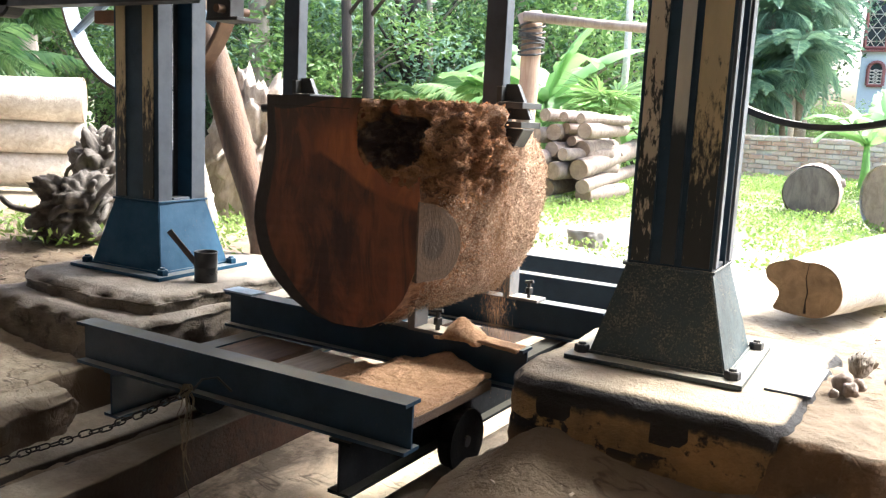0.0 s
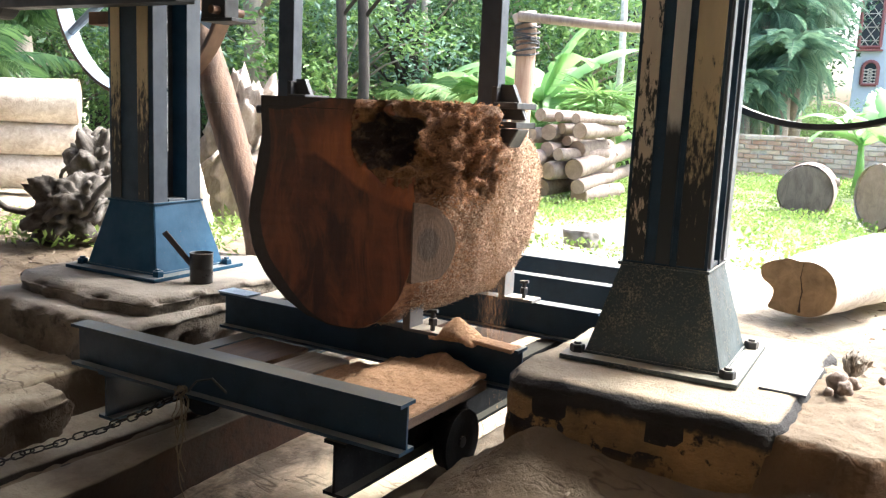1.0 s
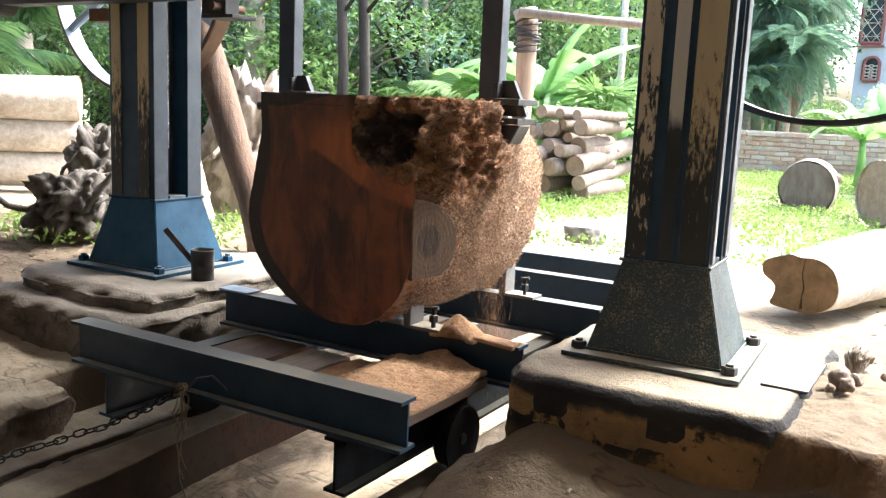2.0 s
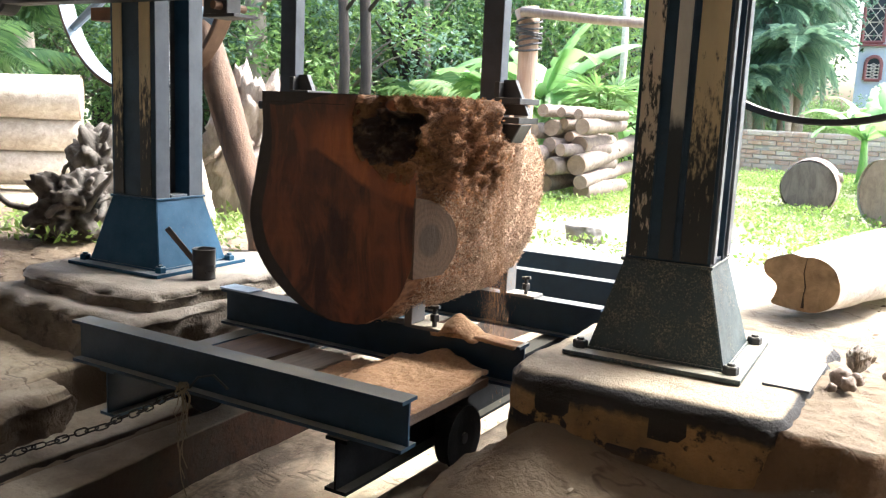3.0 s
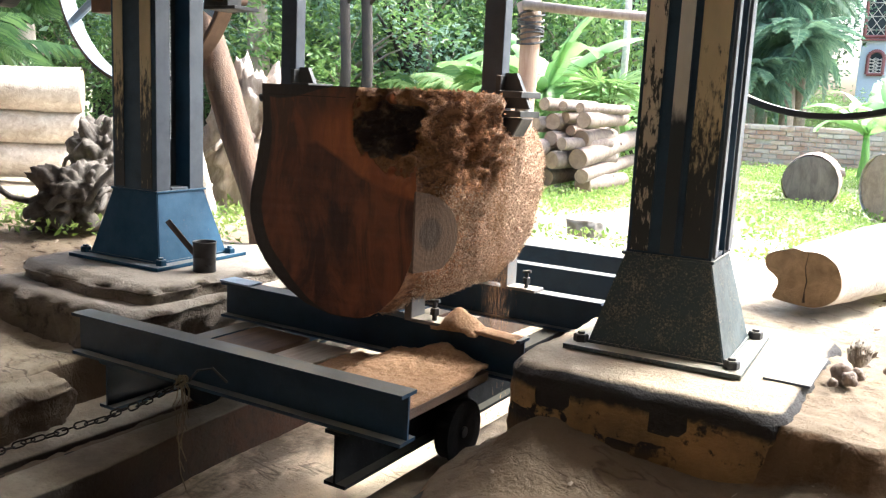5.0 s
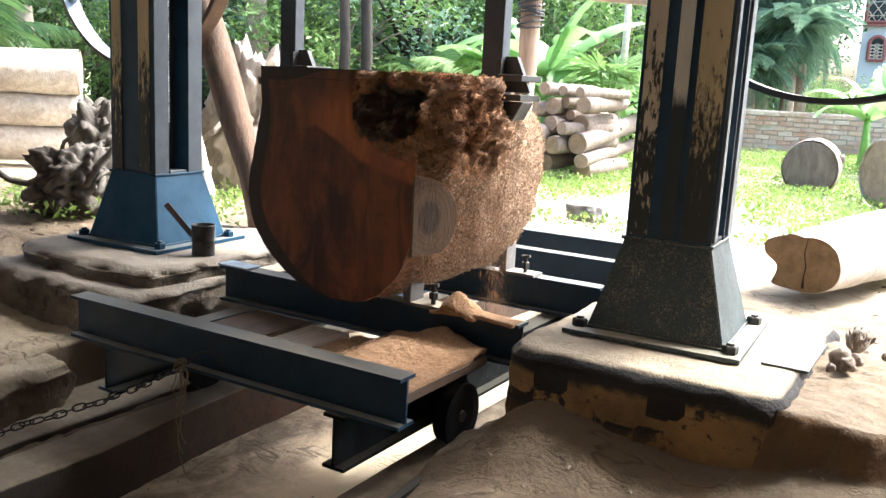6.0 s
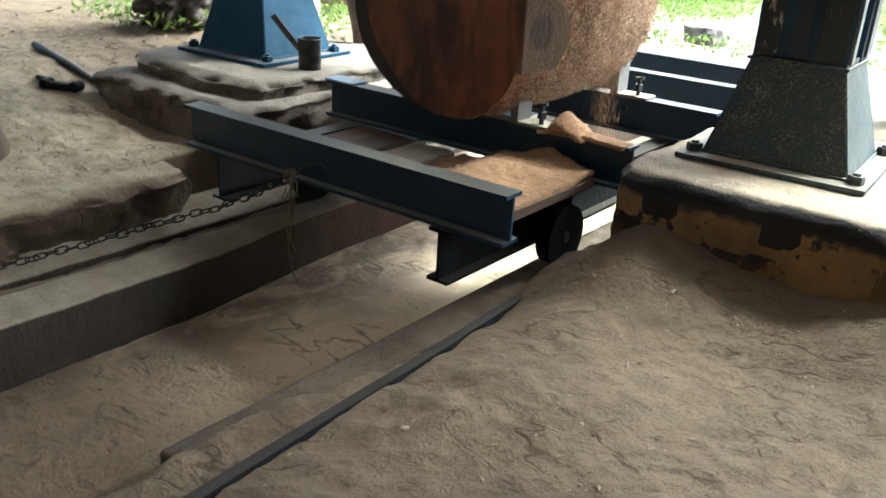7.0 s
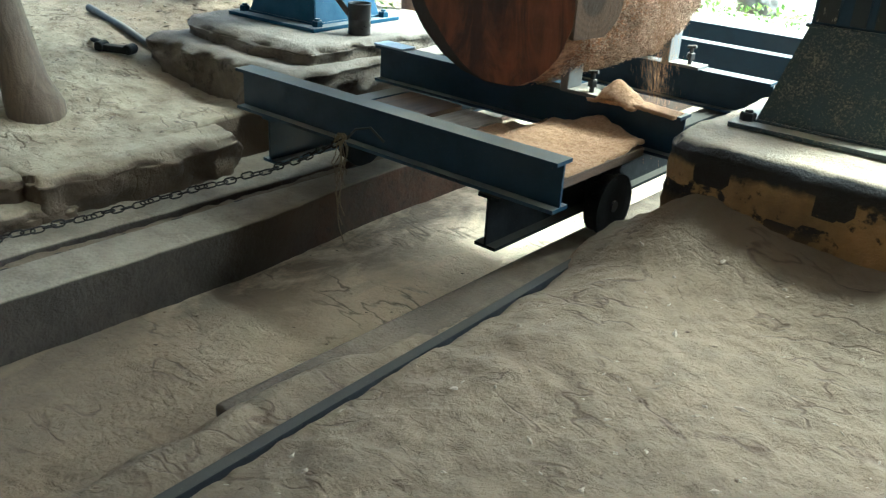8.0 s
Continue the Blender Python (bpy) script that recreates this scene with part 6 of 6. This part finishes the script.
# tools on the earth floor
bm = bmesh.new()
ax, ay, bx, by = -4.490, 2.263, -3.682, 2.184
za, zb = ground_at(ax, ay) + 0.022, ground_at(bx, by) + 0.016
tube(bm, [(ax, ay, za), (ax + (bx - ax) * 0.5, ay + (by - ay) * 0.5, (za + zb) / 2 + 0.008), (ax + (bx - ax) * 0.92, ay + (by - ay) * 0.92, zb + 0.002), (bx, by, zb)], [0.020, 0.018, 0.016, 0.008], 12, 0.05)
tagged(part("pry_bar", bm, BLACK, smooth=True), "long dark iron pry bar lying on the dusty floor", "pry bar")
jack = thing("cant_dog", "black iron clamp lying on the dusty floor", "clamp", pose(-3.818, 2.019, ground_at(-3.818, 2.019) + 0.002, 0, 0, 24))
bm = bmesh.new()
box(bm, -0.10, 0.10, -0.022, 0.022, 0.0, 0.034, 0.010)
part("body", bm, MATT, jack)
for x in (-0.07, 0.085):
    bm = bmesh.new()
    lathe(bm, [(0.0, -0.03), (0.021, -0.03), (0.024, -0.024), (0.024, 0.024), (0.021, 0.03), (0.0, 0.03)], 16, pose(x, 0, 0.024, 90))
    part("boss", bm, MATT, jack)
bm = bmesh.new()
tube(bm, [(-0.08, 0.02, 0.03), (-0.16, 0.06, 0.03), (-0.20, 0.10, 0.02)], [0.014, 0.012, 0.010], 8)
part("arm", bm, MATT, jack)
bm = bmesh.new()
g = ground_at(-3.33, 1.40)
tube(bm, [(-3.32, 1.41, g - 0.12), (-3.325, 1.405, g + 0.02), (-3.36, 1.39, g + 0.12), (-3.46, 1.33, g + 0.6), (-3.62, 1.24, g + 1.5), (-3.85, 1.1, ROOF_Z - 0.06)], [0.12, 0.11, 0.09, 0.082, 0.078, 0.07], 18, 0.12)
tagged(part("roof_post", bm, mat_wood("dark_post_wood", (0.17, 0.125, 0.085), (0.08, 0.058, 0.04)), smooth=True), "rough wooden roof post flaring at its base", "post")

# crumbs, chips and clods strewn over the floor
def clods(name, n, area, size, mat, label, seed, accept):
    rng = np.random.default_rng(seed)
    vs, fs = [], []
    base = [Vector(v) for v in ((1, 0, 0), (-1, 0, 0), (0, 1, 0), (0, -1, 0), (0, 0, 1), (0, 0, -0.6))]
    tri = ((0, 2, 4), (2, 1, 4), (1, 3, 4), (3, 0, 4), (2, 0, 5), (1, 2, 5), (3, 1, 5), (0, 3, 5))
    for _ in range(n):
        x, y = rng.uniform(area[0], area[1]), rng.uniform(area[2], area[3])
        if not accept(x, y):
            continue
        s = size * rng.uniform(0.4, 1.0) ** 2 * 1.6
        q = Euler(rng.uniform(0, 6.28, 3))
        st = Vector((rng.uniform(0.7, 2.2), rng.uniform(0.5, 1), rng.uniform(0.25, 0.5)))
        c = Vector((x, y, ground_height(x, y) + s * 0.1))
        i = len(vs)
        for b in base:
            v = Vector((b.x * st.x, b.y * st.y, b.z * st.z)) * s * rng.uniform(0.75, 1.2)
            v.rotate(Euler((0.05 * q.x, 0.05 * q.y, q.z)))
            vs.append(tuple(c + v))
        fs += [(i + a, i + b, i + d) for a, b, d in tri]
    me = bpy.data.meshes.new(name)
    me.from_pydata(vs, [], fs)
    me.materials.append(mat)
    tagged(new(name, me), label, "debris", kind="stuff")


CLOD = mat_wood("earth_clod", (0.40, 0.34, 0.26), (0.22, 0.17, 0.125), (1, 1, 1), 30, 0.95, 0.6)
CHIP = mat_wood("dark_chip", (0.16, 0.11, 0.07), (0.07, 0.05, 0.035), (1, 1, 1), 30, 0.9, 0.5)
open_floor = lambda x, y: not (-1.25 < x < -0.3 and y > 2.32) and not (-3.75 < x < -2.65 and y > 2.1)
clods("earth_clods", 420, (-1.22, 0.6, 0.3, 2.45), 0.0065, CLOD, "small clods of trodden sawdust and earth", 1, open_floor)
clods("earth_clods", 600, (-5.0, -2.85, 0.5, 2.9), 0.010, CLOD, "small clods of earth on the dusty floor", 2, open_floor)
clods("wood_chips", 420, (-5.0, 0.7, 0.3, 3.0), 0.0042, CHIP, "dark wood chips strewn over the floor", 3, open_floor)
clods("wood_chips", 500, (-0.3, 1.2, 3.2, 5.0), 0.012, CHIP, "dark bark chips strewn over the sandy yard", 4, open_floor)
clods("wood_chips", 260, (-5.4, -3.7, 2.3, 3.6), 0.012, CHIP, "dark bark chips strewn over the yard edge", 5, open_floor)
bm = bmesh.new()
box(bm, -0.475, -0.338, 2.70, 3.06, 0.002, 0.010, 0.002)
tagged(part("steel_plate", bm, mat_paint("dusted_plate", (0.06, 0.07, 0.095), 0.75, 0.6)), "blue-grey steel plate half under sawdust on the slab", "steel plate")
# splintered stump end and lumps of waste wood beside the corner of the slab
SPLINTER = mat_wood("grey_splinter", (0.36, 0.31, 0.25), (0.17, 0.14, 0.11), (1, 1, 0.2), 60, 0.95, 0.8)
rnd = random.Random(14)
waste = thing("splintered_stub", "grey splintered stub of waste wood beside the slab", "wood waste", pose(-0.245, 3.10, 0.0, 0, 0, -12))
bm = bmesh.new()
bmesh.ops.create_icosphere(bm, subdivisions=4, radius=1.0)
for v in bm.verts:
    k = 1 + 0.3 * noise.noise(v.co * 1.7) + 0.1 * noise.noise(v.co * 6)
    v.co = Vector((v.co.x * 0.035 * k, v.co.y * 0.075 * k, max(-0.01, 0.04 + v.co.z * 0.045 * k)))
part("body", bm, SPLINTER, waste, smooth=True)
for k in range(46):
    y = rnd.uniform(-0.08, 0.08)
    p = Vector((rnd.uniform(-0.03, 0.03), y, 0.02 + rnd.uniform(0, 0.03)))
    d = Vector((rnd.uniform(-0.1, 0.5), rnd.uniform(-0.7, 0.0), rnd.uniform(0.3, 0.8))).normalized()
    ln = rnd.uniform(0.025, 0.055) * (1 - 4 * abs(y))
    bm = bmesh.new()
    tube(bm, [p, p + d * ln * 0.6, p + d * ln], [rnd.uniform(0.004, 0.009), 0.004, 0.0008], 5, 0.3)
    part("splinter", bm, SPLINTER, waste)
for k, (x, y, s) in enumerate(((-0.275, 2.90, 0.034), (-0.25, 2.86, 0.024), (-0.235, 2.93, 0.022), (-0.29, 2.80, 0.015), (-0.16, 3.05, 0.013))):
    bm = bmesh.new()
    bmesh.ops.create_icosphere(bm, subdivisions=4, radius=1.0)
    for v in bm.verts:
        v.co = v.co * s * (1 + 0.3 * noise.noise(v.co * 1.3 + Vector((k * 3, 0, 0))) + 0.10 * noise.noise(v.co * 4))
    ob = part("waste_lump", bm, GREYBARK, smooth=True)
    ob.matrix_basis = pose(x, y, s * 0.4)
    tagged(ob, "splintered lump of waste wood beside the slab", "wood waste", "lumps of waste wood")


# ---- falling sawdust: thin showers that drop again and again below the cut ----
def shower(seed, n):
    rng = np.random.default_rng(seed)
    z = rng.uniform(-0.30, 0.30, n)
    wide = 0.018 + 0.05 * np.clip(0.3 - z, 0, 1) ** 1.0
    c = np.stack([rng.normal(size=n) * wide * 0.7, rng.normal(size=n) * wide, z], 1)
    s = rng.uniform(0.0011, 0.0029, n)
    vs, fs = [], []
    for p, r in zip(c, s):
        i = len(vs)
        d = rng.normal(size=(4, 3))
        d /= np.linalg.norm(d, axis=1)[:, None]
        vs += [tuple(p + d[k] * r * np.array([1, 1, 2.4])) for k in range(4)]
        fs += [(i, i + 1, i + 2), (i, i + 2, i + 3), (i, i + 3, i + 1), (i + 1, i + 3, i + 2)]
    me = bpy.data.meshes.new("falling_sawdust")
    me.from_pydata(vs, [], fs)
    me.materials.append(DUSTMAT)
    return tagged(new("falling_sawdust", me), "grains of sawdust falling from the saw cut", "sawdust", "falling sawdust", "stuff")


SHOWERS = [shower(100 + k, 900) for k in range(5)]


# bricks last
brick_me = bpy.data.meshes.new("brick")
bm = bmesh.new()
box(bm, -0.112, 0.112, -0.02, 0.02, -0.034, 0.034, 0.006)
bm.to_mesh(brick_me)
bm.free()
brick_me.materials.append(BRICK)
rnd = random.Random(4)
for c in range(9):
    for k in range(33):
        x = -4.4 + 0.238 * k + (0.119 if c % 2 else 0.0)
        if rnd.random() < 0.06:
            continue
        ob = new("brick", brick_me)
        ob.parent = brick_wall
        ob.matrix_basis = pose(x + rnd.uniform(-0.006, 0.006), 15.212 + rnd.uniform(-0.008, 0.006), -0.02 + 0.078 * c, 0, rnd.uniform(-2.5, 2.5), rnd.uniform(-2, 2))


# ---- what moves: the carriage creeps on with all that lies on it, sawdust falls ----
CREEP = [(0.0, 0.012), (0.5, 0.009), (1.0, 0.007), (1.5, 0.004), (3.0, 0.001), (4.0, -0.001), (5.5, -0.003), (8.0, -0.006)]


def motions():
    for ob in [carriage, the_log, shavings, crumbs, chain, twine, *DUSTS]:
        base = ob.matrix_basis.copy()
        walk(ob, [(t, Matrix.Translation((0, d, 0)) @ base) for t, d in CREEP])
    high, low, period = 0.42, -0.36, 0.4
    for k, ob in enumerate(SHOWERS):
        phase = period * k / len(SHOWERS)

        def drop(t):
            s = ((t + phase) % period) / period
            return pose(-1.50, 2.86, high + (low - high) * (0.45 * s + 0.55 * s * s))
        rows, t = [], 0.0
        times = {0.0, 8.0}
        n = 0
        while n * period - phase < 8.0:
            e = n * period - phase
            times |= {round(v, 3) for v in (e + 0.034, e + period * 0.5, e + period - 0.002) if 0 < v < 8}
            n += 1
        walk(ob, [(t, drop(t)) for t in sorted(times)])


motions()
